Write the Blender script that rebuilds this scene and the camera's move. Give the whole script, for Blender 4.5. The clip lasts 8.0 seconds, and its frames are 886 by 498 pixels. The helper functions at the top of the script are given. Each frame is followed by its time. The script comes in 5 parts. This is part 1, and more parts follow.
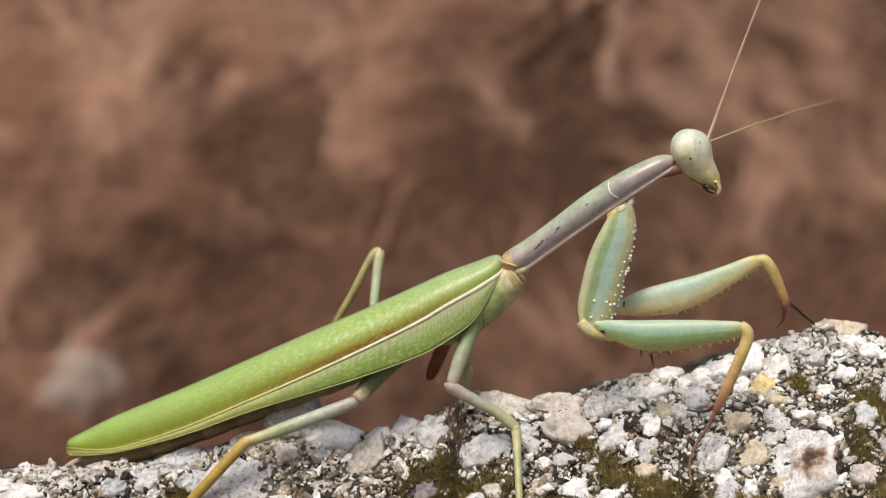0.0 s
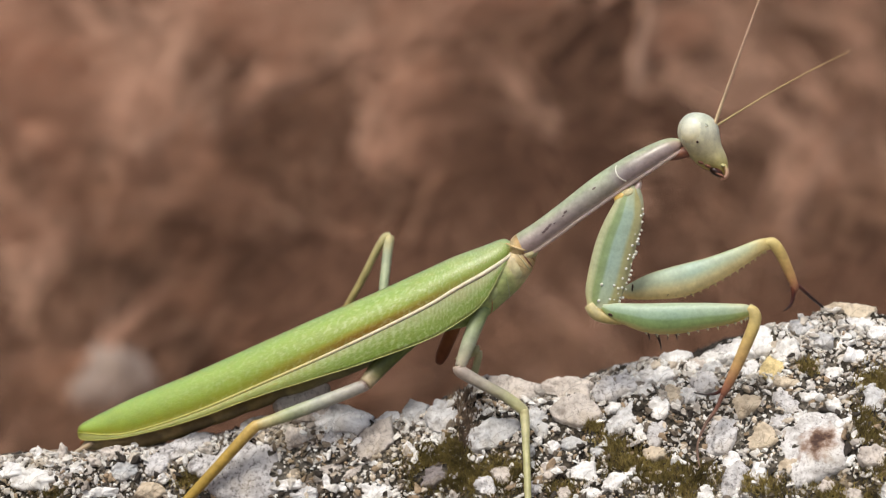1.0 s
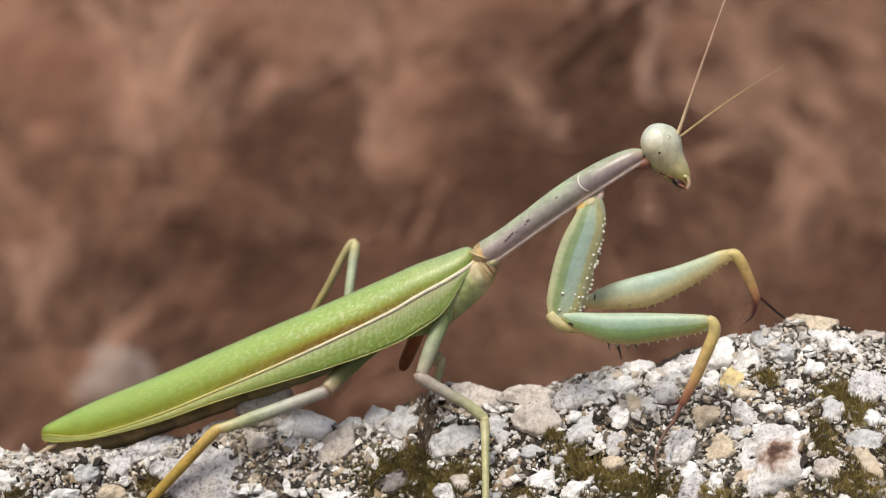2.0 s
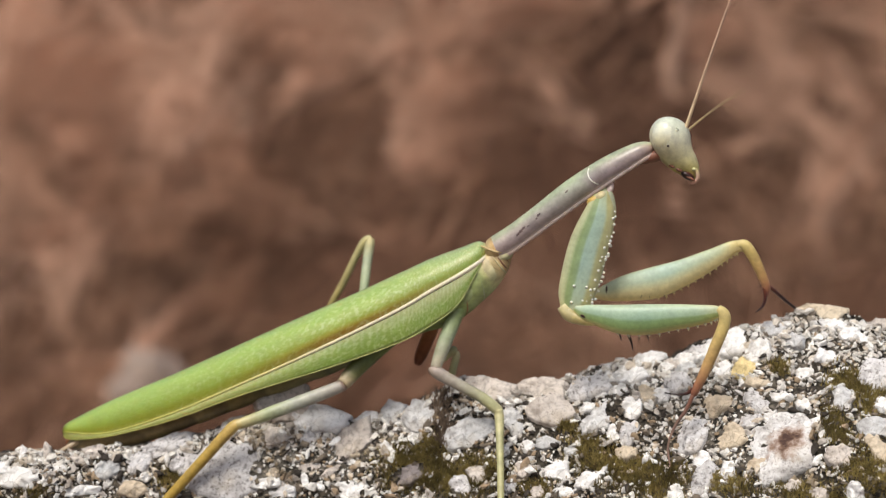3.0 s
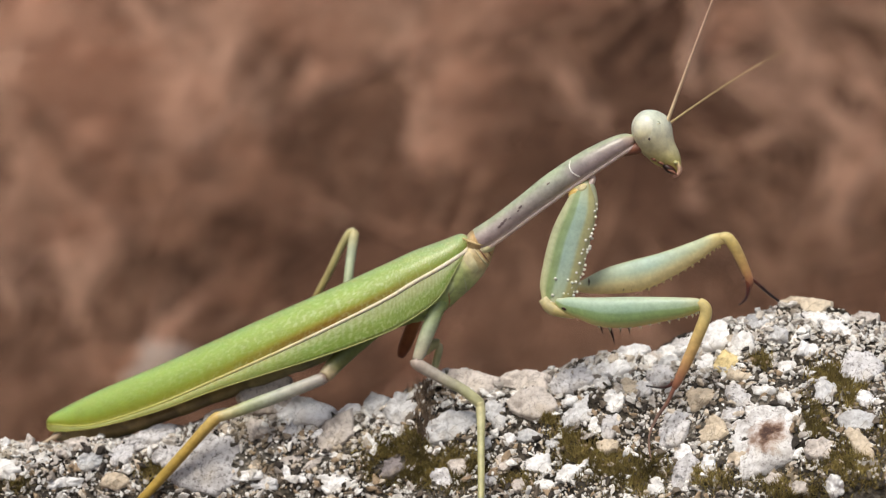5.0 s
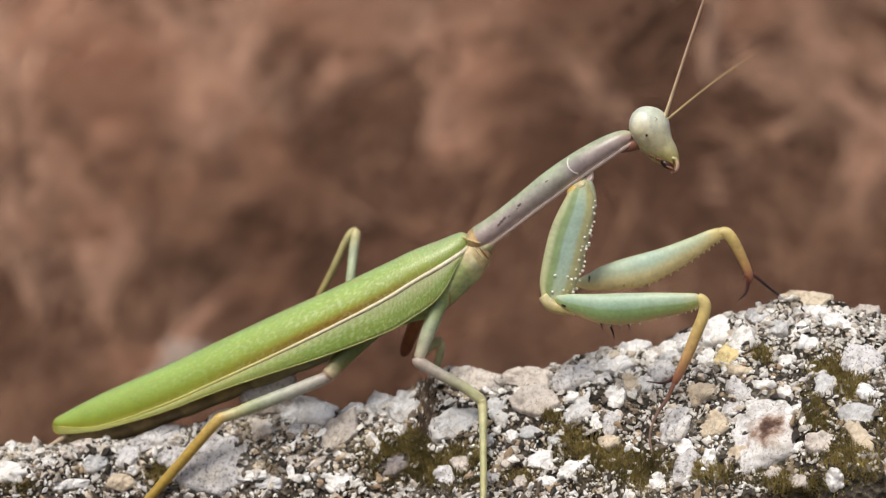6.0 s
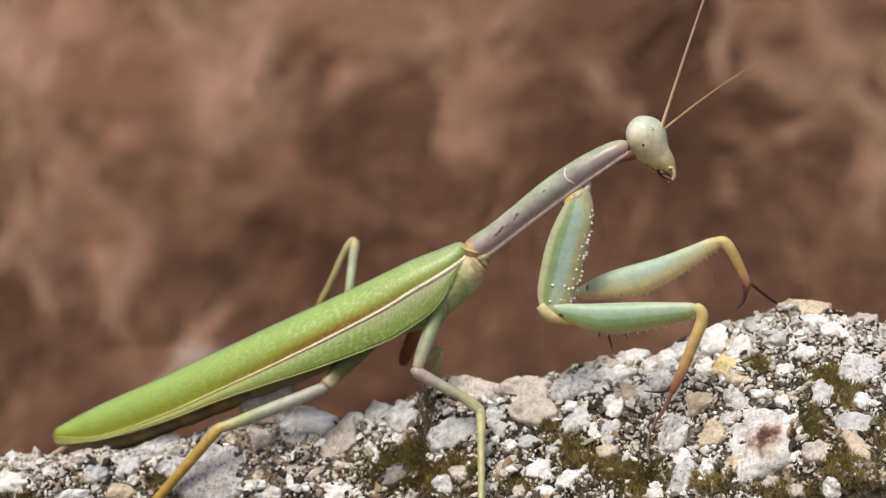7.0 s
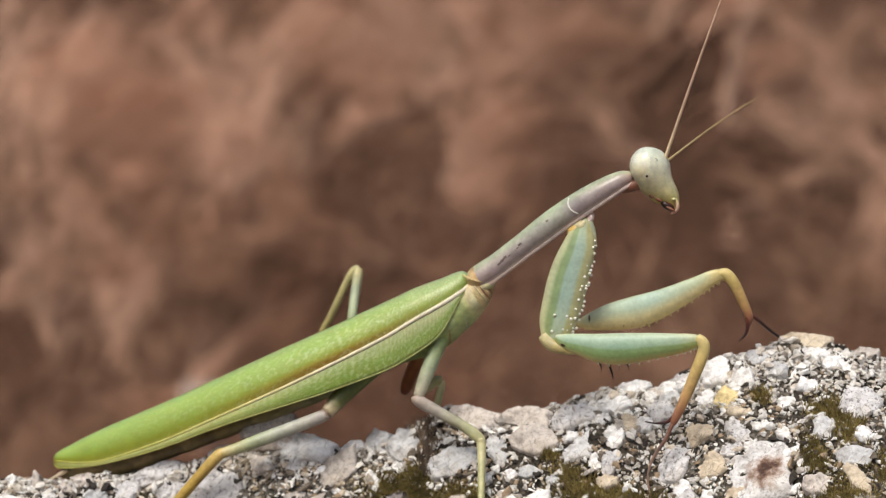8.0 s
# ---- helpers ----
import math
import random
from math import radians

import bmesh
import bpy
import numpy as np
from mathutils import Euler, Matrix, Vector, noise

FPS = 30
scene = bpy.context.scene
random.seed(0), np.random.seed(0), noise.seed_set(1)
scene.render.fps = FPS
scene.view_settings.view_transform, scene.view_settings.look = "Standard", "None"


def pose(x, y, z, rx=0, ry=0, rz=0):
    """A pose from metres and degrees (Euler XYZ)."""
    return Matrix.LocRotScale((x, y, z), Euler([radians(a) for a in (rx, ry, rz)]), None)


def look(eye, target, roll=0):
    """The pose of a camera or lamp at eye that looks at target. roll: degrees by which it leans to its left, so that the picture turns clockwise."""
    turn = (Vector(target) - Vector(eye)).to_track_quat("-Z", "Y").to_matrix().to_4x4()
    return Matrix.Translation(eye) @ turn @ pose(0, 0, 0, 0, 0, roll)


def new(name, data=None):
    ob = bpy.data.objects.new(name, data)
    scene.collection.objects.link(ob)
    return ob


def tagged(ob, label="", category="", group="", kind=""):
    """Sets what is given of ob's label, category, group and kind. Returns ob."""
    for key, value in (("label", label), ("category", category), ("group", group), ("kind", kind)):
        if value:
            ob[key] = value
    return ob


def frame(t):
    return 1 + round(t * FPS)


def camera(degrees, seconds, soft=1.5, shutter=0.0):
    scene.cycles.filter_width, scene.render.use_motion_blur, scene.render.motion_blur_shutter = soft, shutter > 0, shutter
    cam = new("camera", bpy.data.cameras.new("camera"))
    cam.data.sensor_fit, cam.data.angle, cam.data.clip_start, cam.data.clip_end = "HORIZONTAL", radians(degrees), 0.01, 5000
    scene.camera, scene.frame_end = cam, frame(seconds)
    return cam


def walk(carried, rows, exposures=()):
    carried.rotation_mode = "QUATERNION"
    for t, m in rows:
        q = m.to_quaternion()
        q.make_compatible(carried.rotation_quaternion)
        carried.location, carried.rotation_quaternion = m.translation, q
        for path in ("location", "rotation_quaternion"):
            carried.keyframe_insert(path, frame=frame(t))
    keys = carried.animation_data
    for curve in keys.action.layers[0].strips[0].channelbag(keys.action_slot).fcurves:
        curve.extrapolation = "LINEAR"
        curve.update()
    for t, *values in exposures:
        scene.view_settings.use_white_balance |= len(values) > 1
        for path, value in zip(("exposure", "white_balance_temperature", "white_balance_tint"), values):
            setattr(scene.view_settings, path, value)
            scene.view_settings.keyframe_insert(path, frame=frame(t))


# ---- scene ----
# A praying mantis on the crest of a weathered pebble-concrete block, before a bank of dry grass.
# Lengths in the plan below are millimetres unless a name ends in _m.
MM = 0.001

# ---- camera ----
cam = camera(25.0, 8.0, soft=1.2)
cam.data.dof.use_dof = True
cam.data.dof.focus_distance = 0.199
cam.data.dof.aperture_fstop = 28.0
walk(cam, [
    (0.0, look((-0.01239, -0.20409, 0.03005), (-0.00203, 0.00359, 0.00068), 0.754)),
    (0.5, look((-0.01021, -0.20466, 0.02967), (-0.00219, 0.00312, 0.00027), 0.544)),
    (1.0, look((-0.00957, -0.20491, 0.02861), (-0.00297, 0.00291, -0.00085), 0.382)),
    (1.5, look((-0.00436, -0.20436, 0.02916), (0.00066, 0.00349, -0.00037), 0.281)),
    (1.7, look((-0.00401, -0.20489, 0.02914), (0.00148, 0.00301, 0.00001), 0.907)),
    (2.8, look((-0.00209, -0.20779, 0.02901), (-0.00070, 0.00020, 0.00000), 0.418)),
    (3.0, look((-0.00174, -0.20831, 0.02899), (-0.00063, -0.00034, -0.00013), 0.087)),
    (3.5, look((0.00000, -0.20796, 0.02923), (0.00000, 0.00000, -0.00000), -0.000)),
    (4.0, look((0.00131, -0.20822, 0.02936), (0.00060, -0.00031, -0.00015), -0.159)),
    (4.5, look((0.00152, -0.20757, 0.02846), (0.00023, 0.00032, -0.00114), -0.320)),
    (4.7, look((0.00212, -0.20774, 0.02858), (0.00061, 0.00014, -0.00111), -0.052)),
    (5.8, look((0.00543, -0.20868, 0.02925), (0.00127, -0.00086, -0.00063), -0.508)),
    (6.0, look((0.00603, -0.20885, 0.02937), (0.00119, -0.00111, -0.00097), -0.868)),
    (6.5, look((0.00706, -0.20885, 0.02986), (0.00106, -0.00114, -0.00048), -1.057)),
    (7.0, look((0.00823, -0.20906, 0.03038), (0.00142, -0.00137, 0.00011), -1.125)),
    (7.5, look((0.00880, -0.20955, 0.03026), (0.00160, -0.00161, 0.00186), -0.910)),
    (8.0, look((0.00859, -0.20951, 0.02867), (0.00115, -0.00120, 0.00314), -0.416)),
], exposures=((0.0, 0.07, 6500, 8), (8.0, 0.07, 6500, 8)))

# ---- world, sun, exposure ----
world = bpy.data.worlds.new("overcast_sky")
scene.world = world
world.use_nodes = True
sky = world.node_tree.nodes.new("ShaderNodeTexSky")
sky.sky_type = "NISHITA"
sky.sun_disc = False
sky.sun_elevation = radians(58)
sky.sun_rotation = radians(205)
sky.air_density, sky.dust_density, sky.ozone_density = 1.0, 5.0, 0.4
back = world.node_tree.nodes["Background"]
back.inputs["Strength"].default_value = 0.105
world.node_tree.links.new(sky.outputs[0], back.inputs["Color"])

sun_data = bpy.data.lights.new("sun", "SUN")
sun_data.energy, sun_data.angle, sun_data.color = 2.6, radians(22), (1.0, 0.94, 0.86)
sun = new("sun", sun_data)
sun.matrix_world = look((-0.26, -0.52, 1.05), (0, 0, 0))


# ---- materials ----
def shader(name, rough=0.5, spec=0.5):
    m = bpy.data.materials.new(name)
    m.use_nodes = True
    nt = m.node_tree
    b = nt.nodes["Principled BSDF"]
    b.inputs["Roughness"].default_value = rough
    b.inputs["Specular IOR Level"].default_value = spec
    return m, nt, b


def ramp(nt, fac, stops, mode="LINEAR"):
    r = nt.nodes.new("ShaderNodeValToRGB")
    r.color_ramp.interpolation = mode
    el = r.color_ramp.elements
    while len(el) < len(stops):
        el.new(0.5)
    for e, (p, c) in zip(el, stops):
        e.position = p
        e.color = (*c, 1.0) if len(c) == 3 else c
    nt.links.new(fac, r.inputs[0])
    return r


def mix(nt, fac, a, b, how="MIX"):
    n = nt.nodes.new("ShaderNodeMix")
    n.data_type, n.blend_type = "RGBA", how
    for socket, value in ((n.inputs[0], fac), (n.inputs[6], a), (n.inputs[7], b)):
        if isinstance(value, (int, float)):
            socket.default_value = value
        elif isinstance(value, tuple):
            socket.default_value = (*value, 1.0)
        else:
            nt.links.new(value, socket)
    return n.outputs[2]


def coords(nt, which="Object"):
    return nt.nodes.new("ShaderNodeTexCoord").outputs[which]


def noise_of(nt, vec, scale, detail=3.0, rough=0.55):
    n = nt.nodes.new("ShaderNodeTexNoise")
    n.inputs["Scale"].default_value = scale
    n.inputs["Detail"].default_value = detail
    n.inputs["Roughness"].default_value = rough
    nt.links.new(vec, n.inputs["Vector"])
    return n.outputs["Fac"]


def cells(nt, vec, scale, feature="F1"):
    n = nt.nodes.new("ShaderNodeTexVoronoi")
    n.feature = feature
    n.inputs["Scale"].default_value = scale
    nt.links.new(vec, n.inputs["Vector"])
    return n


def math_of(nt, op, a, b=None):
    n = nt.nodes.new("ShaderNodeMath")
    n.operation = op
    for socket, value in zip(n.inputs, (a, b)):
        if isinstance(value, (int, float)):
            socket.default_value = value
        elif value is not None:
            nt.links.new(value, socket)
    return n.outputs[0]


def bump(nt, b, height, strength, distance):
    n = nt.nodes.new("ShaderNodeBump")
    n.inputs["Strength"].default_value = strength
    n.inputs["Distance"].default_value = distance
    nt.links.new(height, n.inputs["Height"])
    nt.links.new(n.outputs[0], b.inputs["Normal"])


def grey(v, warm=1.0):
    return (v * warm, v, v / warm)


def chitin(name, along, around=None, rough=0.42, mottle=0.25, sss=0.15, grain=2600.0):
    """Insect skin: colours along the limb, other colours round it (their alpha is how much they cover), mottled and finely pitted."""
    m, nt, b = shader(name, rough, 0.45)
    uv = nt.nodes.new("ShaderNodeSeparateXYZ")
    nt.links.new(coords(nt, "UV"), uv.inputs[0])
    obj = coords(nt)
    wob = noise_of(nt, obj, 420.0)
    u = math_of(nt, "ADD", uv.outputs[0], math_of(nt, "MULTIPLY", math_of(nt, "SUBTRACT", wob, 0.5), 0.12))
    colour = ramp(nt, u, along).outputs[0]
    if around:
        r = ramp(nt, uv.outputs[1], around)
        colour = mix(nt, r.outputs[1], colour, r.outputs[0])
    patch = ramp(nt, noise_of(nt, obj, 900.0, 4.0), [(0.3, grey(1 - mottle)), (0.7, grey(1.0 + mottle * 0.3))]).outputs[0]
    colour = mix(nt, 1.0, colour, patch, "MULTIPLY")
    fine = noise_of(nt, obj, grain, 2.0)
    colour = mix(nt, 0.35, colour, ramp(nt, fine, [(0.35, grey(0.75)), (0.65, grey(1.1))]).outputs[0], "MULTIPLY")
    nt.links.new(colour, b.inputs["Base Color"])
    b.inputs["Subsurface Weight"].default_value = sss
    b.inputs["Subsurface Radius"].default_value = (1.0, 0.9, 0.5)
    b.inputs["Subsurface Scale"].default_value = 0.0006
    bump(nt, b, fine, 0.25, 0.00008)
    return m


coxa_skin = chitin("fore_coxa_skin", [(0.0, (0.58, 0.46, 0.14)), (0.09, (0.44, 0.48, 0.26)), (0.2, (0.32, 0.44, 0.34)), (0.6, (0.30, 0.42, 0.36)), (0.86, (0.42, 0.47, 0.28)), (1.0, (0.64, 0.52, 0.24))],
                   [(0.0, (0.48, 0.49, 0.30, 0.8)), (0.10, (0.47, 0.43, 0.22, 0.85)), (0.185, (0.42, 0.39, 0.17, 0.85)), (0.215, (0.36, 0.46, 0.37, 0.5)), (0.29, (0.31, 0.43, 0.36, 0.5)), (0.315, (0.21, 0.30, 0.13, 0.85)), (0.37, (0.22, 0.30, 0.10, 0.85)), (0.41, (0.48, 0.49, 0.26, 0.75)), (0.5, (0.52, 0.48, 0.26, 0.75)), (1.0, (0.48, 0.49, 0.30, 0.8))], mottle=0.16)
ridge_skin = chitin("coxa_ridge_skin", [(0.0, (0.40, 0.45, 0.32)), (0.5, (0.46, 0.48, 0.32)), (1.0, (0.62, 0.50, 0.24))])
trochanter_skin = chitin("trochanter_skin", [(0.0, (0.56, 0.50, 0.28)), (0.5, (0.50, 0.42, 0.18)), (1.0, (0.56, 0.46, 0.18))])
# Round this thigh, sheen above and a shaded facet below are painted in.
femur_skin = chitin("fore_femur_skin", [(0.0, (0.58, 0.53, 0.28)), (0.08, (0.33, 0.44, 0.26)), (0.5, (0.24, 0.38, 0.23)), (0.85, (0.38, 0.46, 0.24)), (1.0, (0.62, 0.48, 0.16))],
                    [(0.0, (0.56, 0.60, 0.42, 0.6)), (0.12, (0.37, 0.50, 0.41, 0.65)), (0.225, (0.31, 0.45, 0.34, 0.65)), (0.255, (0.21, 0.33, 0.13, 0.75)), (0.33, (0.27, 0.37, 0.11, 0.75)), (0.37, (0.55, 0.54, 0.20, 0.75)), (0.46, (0.80, 0.64, 0.22, 0.95)), (0.56, (0.66, 0.58, 0.3, 0.8)), (1.0, (0.62, 0.60, 0.34, 0.75))], mottle=0.10)
far_femur_skin = chitin("far_fore_femur_skin", [(0.0, (0.60, 0.53, 0.27)), (0.1, (0.48, 0.54, 0.38)), (0.5, (0.40, 0.54, 0.45)), (0.85, (0.48, 0.54, 0.36)), (1.0, (0.64, 0.48, 0.16))],
                        [(0.0, (0.60, 0.56, 0.28, 0.7)), (0.08, (0.4, 0.5, 0.3, 0.0)), (0.19, (0.6, 0.54, 0.24, 0.05)), (0.29, (0.74, 0.62, 0.30, 0.75)), (0.45, (0.80, 0.62, 0.22, 0.95)), (0.56, (0.66, 0.56, 0.26, 0.8)), (1.0, (0.60, 0.56, 0.28, 0.7))], mottle=0.12)
fore_tibia_skin = chitin("fore_tibia_skin", [(0.0, (0.64, 0.54, 0.24)), (0.25, (0.60, 0.46, 0.17)), (0.65, (0.52, 0.32, 0.13)), (0.88, (0.36, 0.16, 0.09)), (1.0, (0.16, 0.06, 0.04))])
tarsus_skin = chitin("fore_tarsus_skin", [(0.0, (0.20, 0.08, 0.05)), (0.4, (0.18, 0.11, 0.085)), (1.0, (0.36, 0.23, 0.18))])
dark_horn = chitin("dark_horn", [(0.0, (0.10, 0.03, 0.02)), (0.4, (0.03, 0.012, 0.01)), (1.0, (0.015, 0.008, 0.008))], rough=0.3, sss=0.0)
claw_skin = chitin("claw_skin", [(0.0, (0.22, 0.075, 0.04)), (0.3, (0.07, 0.02, 0.018)), (1.0, (0.02, 0.008, 0.008))], rough=0.3, sss=0.0)
walking_coxa_skin = chitin("walking_coxa_skin", [(0.0, (0.27, 0.36, 0.12)), (0.5, (0.37, 0.43, 0.28)), (1.0, (0.52, 0.47, 0.36))])
# Darker than the mid coxa's: the shade below the wing is in this colour.
hind_coxa_skin = chitin("hind_coxa_skin", [(0.0, (0.15, 0.21, 0.045)), (0.55, (0.15, 0.19, 0.05)), (0.82, (0.17, 0.18, 0.06)), (0.93, (0.38, 0.32, 0.19)), (1.0, (0.44, 0.36, 0.23))])
hind_femur_skin = chitin("hind_femur_skin", [(0.0, (0.24, 0.15, 0.11)), (0.06, (0.42, 0.39, 0.35)), (0.45, (0.42, 0.44, 0.36)), (0.7, (0.38, 0.43, 0.25)), (0.92, (0.50, 0.44, 0.22)), (1.0, (0.55, 0.38, 0.12))])
mid_femur_skin = chitin("mid_femur_skin", [(0.0, (0.46, 0.37, 0.31)), (0.15, (0.36, 0.31, 0.27)), (0.4, (0.37, 0.34, 0.28)), (0.75, (0.42, 0.42, 0.24)), (1.0, (0.52, 0.50, 0.27))])
hind_tibia_skin = chitin("hind_tibia_skin", [(0.0, (0.58, 0.42, 0.14)), (0.3, (0.46, 0.31, 0.07)), (1.0, (0.42, 0.29, 0.06))])
mid_tibia_skin = chitin("mid_tibia_skin", [(0.0, (0.58, 0.54, 0.30)), (0.3, (0.44, 0.43, 0.22)), (1.0, (0.43, 0.41, 0.20))])
far_femur_green = chitin("far_hind_femur_skin", [(0.0, (0.34, 0.42, 0.22)), (0.7, (0.42, 0.47, 0.32)), (1.0, (0.55, 0.48, 0.24))])
rust_skin = chitin("rust_skin", [(0.0, (0.30, 0.15, 0.05)), (0.5, (0.32, 0.12, 0.045)), (1.0, (0.22, 0.07, 0.03))])
olive_skin = chitin("far_tibia_skin", [(0.0, (0.52, 0.48, 0.24)), (0.5, (0.42, 0.34, 0.12)), (1.0, (0.32, 0.28, 0.10))])
thorax_skin = chitin("thorax_skin", [(0.0, (0.60, 0.40, 0.18)), (0.14, (0.66, 0.50, 0.25)), (0.24, (0.60, 0.54, 0.28)), (0.34, (0.42, 0.49, 0.20)), (0.6, (0.34, 0.44, 0.15)), (1.0, (0.28, 0.38, 0.11))], mottle=0.4)
collar_skin = chitin("collar_skin", [(0.0, (0.58, 0.42, 0.20)), (0.5, (0.68, 0.52, 0.28)), (1.0, (0.52, 0.34, 0.15))], mottle=0.45)
edge_vein = chitin("edge_vein", [(0.0, (0.48, 0.54, 0.22)), (0.6, (0.50, 0.50, 0.16)), (1.0, (0.40, 0.38, 0.08))], mottle=0.15)
plate_skin = chitin("plate_skin", [(0.0, (0.66, 0.53, 0.30)), (0.5, (0.63, 0.59, 0.35)), (1.0, (0.48, 0.50, 0.25))], mottle=0.35)
green_plate_skin = chitin("green_plate_skin", [(0.0, (0.52, 0.54, 0.30)), (0.5, (0.40, 0.48, 0.22)), (1.0, (0.34, 0.42, 0.18))], mottle=0.3)
fold_skin = chitin("fold_skin", [(0.0, (0.46, 0.46, 0.20)), (0.5, (0.58, 0.54, 0.30)), (1.0, (0.42, 0.44, 0.18))], mottle=0.35)
spot_skin = chitin("spot_skin", [(0.0, (0.14, 0.10, 0.10)), (1.0, (0.17, 0.12, 0.12))], mottle=0.4)
abdomen_skin = chitin("abdomen_skin", [(0.0, (0.20, 0.26, 0.05)), (0.30, (0.17, 0.16, 0.05)), (0.44, (0.24, 0.20, 0.075)), (0.46, (0.12, 0.10, 0.04)), (0.55, (0.22, 0.17, 0.06)), (0.57, (0.13, 0.10, 0.04)), (0.66, (0.27, 0.21, 0.085)), (0.68, (0.12, 0.09, 0.035)), (0.78, (0.26, 0.19, 0.075)), (0.80, (0.14, 0.10, 0.04)), (0.9, (0.27, 0.18, 0.07)), (1.0, (0.40, 0.31, 0.17))], mottle=0.35)
cercus_skin = chitin("cercus_skin", [(0.0, (0.40, 0.29, 0.17)), (1.0, (0.52, 0.42, 0.31))], mottle=0.4)
neck_skin = chitin("neck_skin", [(0.0, (0.26, 0.11, 0.07)), (1.0, (0.20, 0.08, 0.05))])
pronotum_skin = chitin("pronotum_skin", [(0.0, (0.50, 0.34, 0.24)), (0.06, (0.44, 0.34, 0.31)), (0.28, (0.40, 0.34, 0.32)), (0.42, (0.38, 0.38, 0.32)), (0.60, (0.42, 0.47, 0.35)), (0.66, (0.34, 0.30, 0.30)), (0.93, (0.45, 0.36, 0.33)), (1.0, (0.46, 0.28, 0.18))],
                       [(0.0, (0.44, 0.53, 0.32, 0.75)), (0.10, (0.42, 0.50, 0.33, 0.7)), (0.16, (0.40, 0.40, 0.34, 0.45)), (0.22, (0.27, 0.23, 0.24, 0.5)), (0.29, (0.29, 0.22, 0.23, 0.6)), (0.325, (0.42, 0.33, 0.31, 0.6)), (0.345, (0.74, 0.60, 0.55, 0.8)), (0.42, (0.68, 0.54, 0.48, 0.8)), (0.9, (0.36, 0.44, 0.26, 0.75)), (1.0, (0.44, 0.53, 0.32, 0.75))], mottle=0.28, rough=0.3)
keel_skin = chitin("keel_skin", [(0.0, (0.70, 0.54, 0.46)), (0.5, (0.76, 0.63, 0.58)), (1.0, (0.68, 0.53, 0.48))], mottle=0.3)
lip_skin = chitin("lip_skin", [(0.0, (0.58, 0.50, 0.20)), (0.4, (0.55, 0.36, 0.26)), (1.0, (0.50, 0.26, 0.20))])
head_skin = chitin("head_skin", [(0.0, (0.66, 0.72, 0.60)), (0.35, (0.75, 0.74, 0.56)), (0.6, (0.70, 0.65, 0.38)), (0.78, (0.58, 0.52, 0.20)), (0.9, (0.56, 0.46, 0.12)), (1.0, (0.42, 0.22, 0.08))], mottle=0.3)
eye_skin = chitin("eye_skin", [(0.0, (0.68, 0.73, 0.63)), (0.35, (0.78, 0.78, 0.64)), (0.6, (0.74, 0.70, 0.48)), (1.0, (0.60, 0.52, 0.26))], rough=0.18, mottle=0.12, sss=0.3)
antenna_skin = chitin("antenna_skin", [(0.0, (0.66, 0.52, 0.32)), (0.3, (0.62, 0.42, 0.30)), (1.0, (0.50, 0.32, 0.22))], sss=0.0)
far_antenna_skin = chitin("far_antenna_skin", [(0.0, (0.50, 0.38, 0.18)), (1.0, (0.42, 0.28, 0.12))], sss=0.0)
amber_joint = chitin("amber_joint", [(0.0, (0.60, 0.40, 0.10)), (0.5, (0.66, 0.48, 0.16)), (1.0, (0.48, 0.34, 0.14))], mottle=0.35)
white_bead = chitin("white_bead", [(0.0, (0.80, 0.80, 0.70)), (1.0, (0.82, 0.82, 0.74))], rough=0.3, mottle=0.05)
cream_vein = chitin("cream_vein", [(0.0, (0.78, 0.71, 0.54)), (0.35, (0.76, 0.69, 0.48)), (0.5, (0.60, 0.54, 0.24)), (0.75, (0.44, 0.43, 0.11)), (1.0, (0.38, 0.38, 0.07))], mottle=0.15)


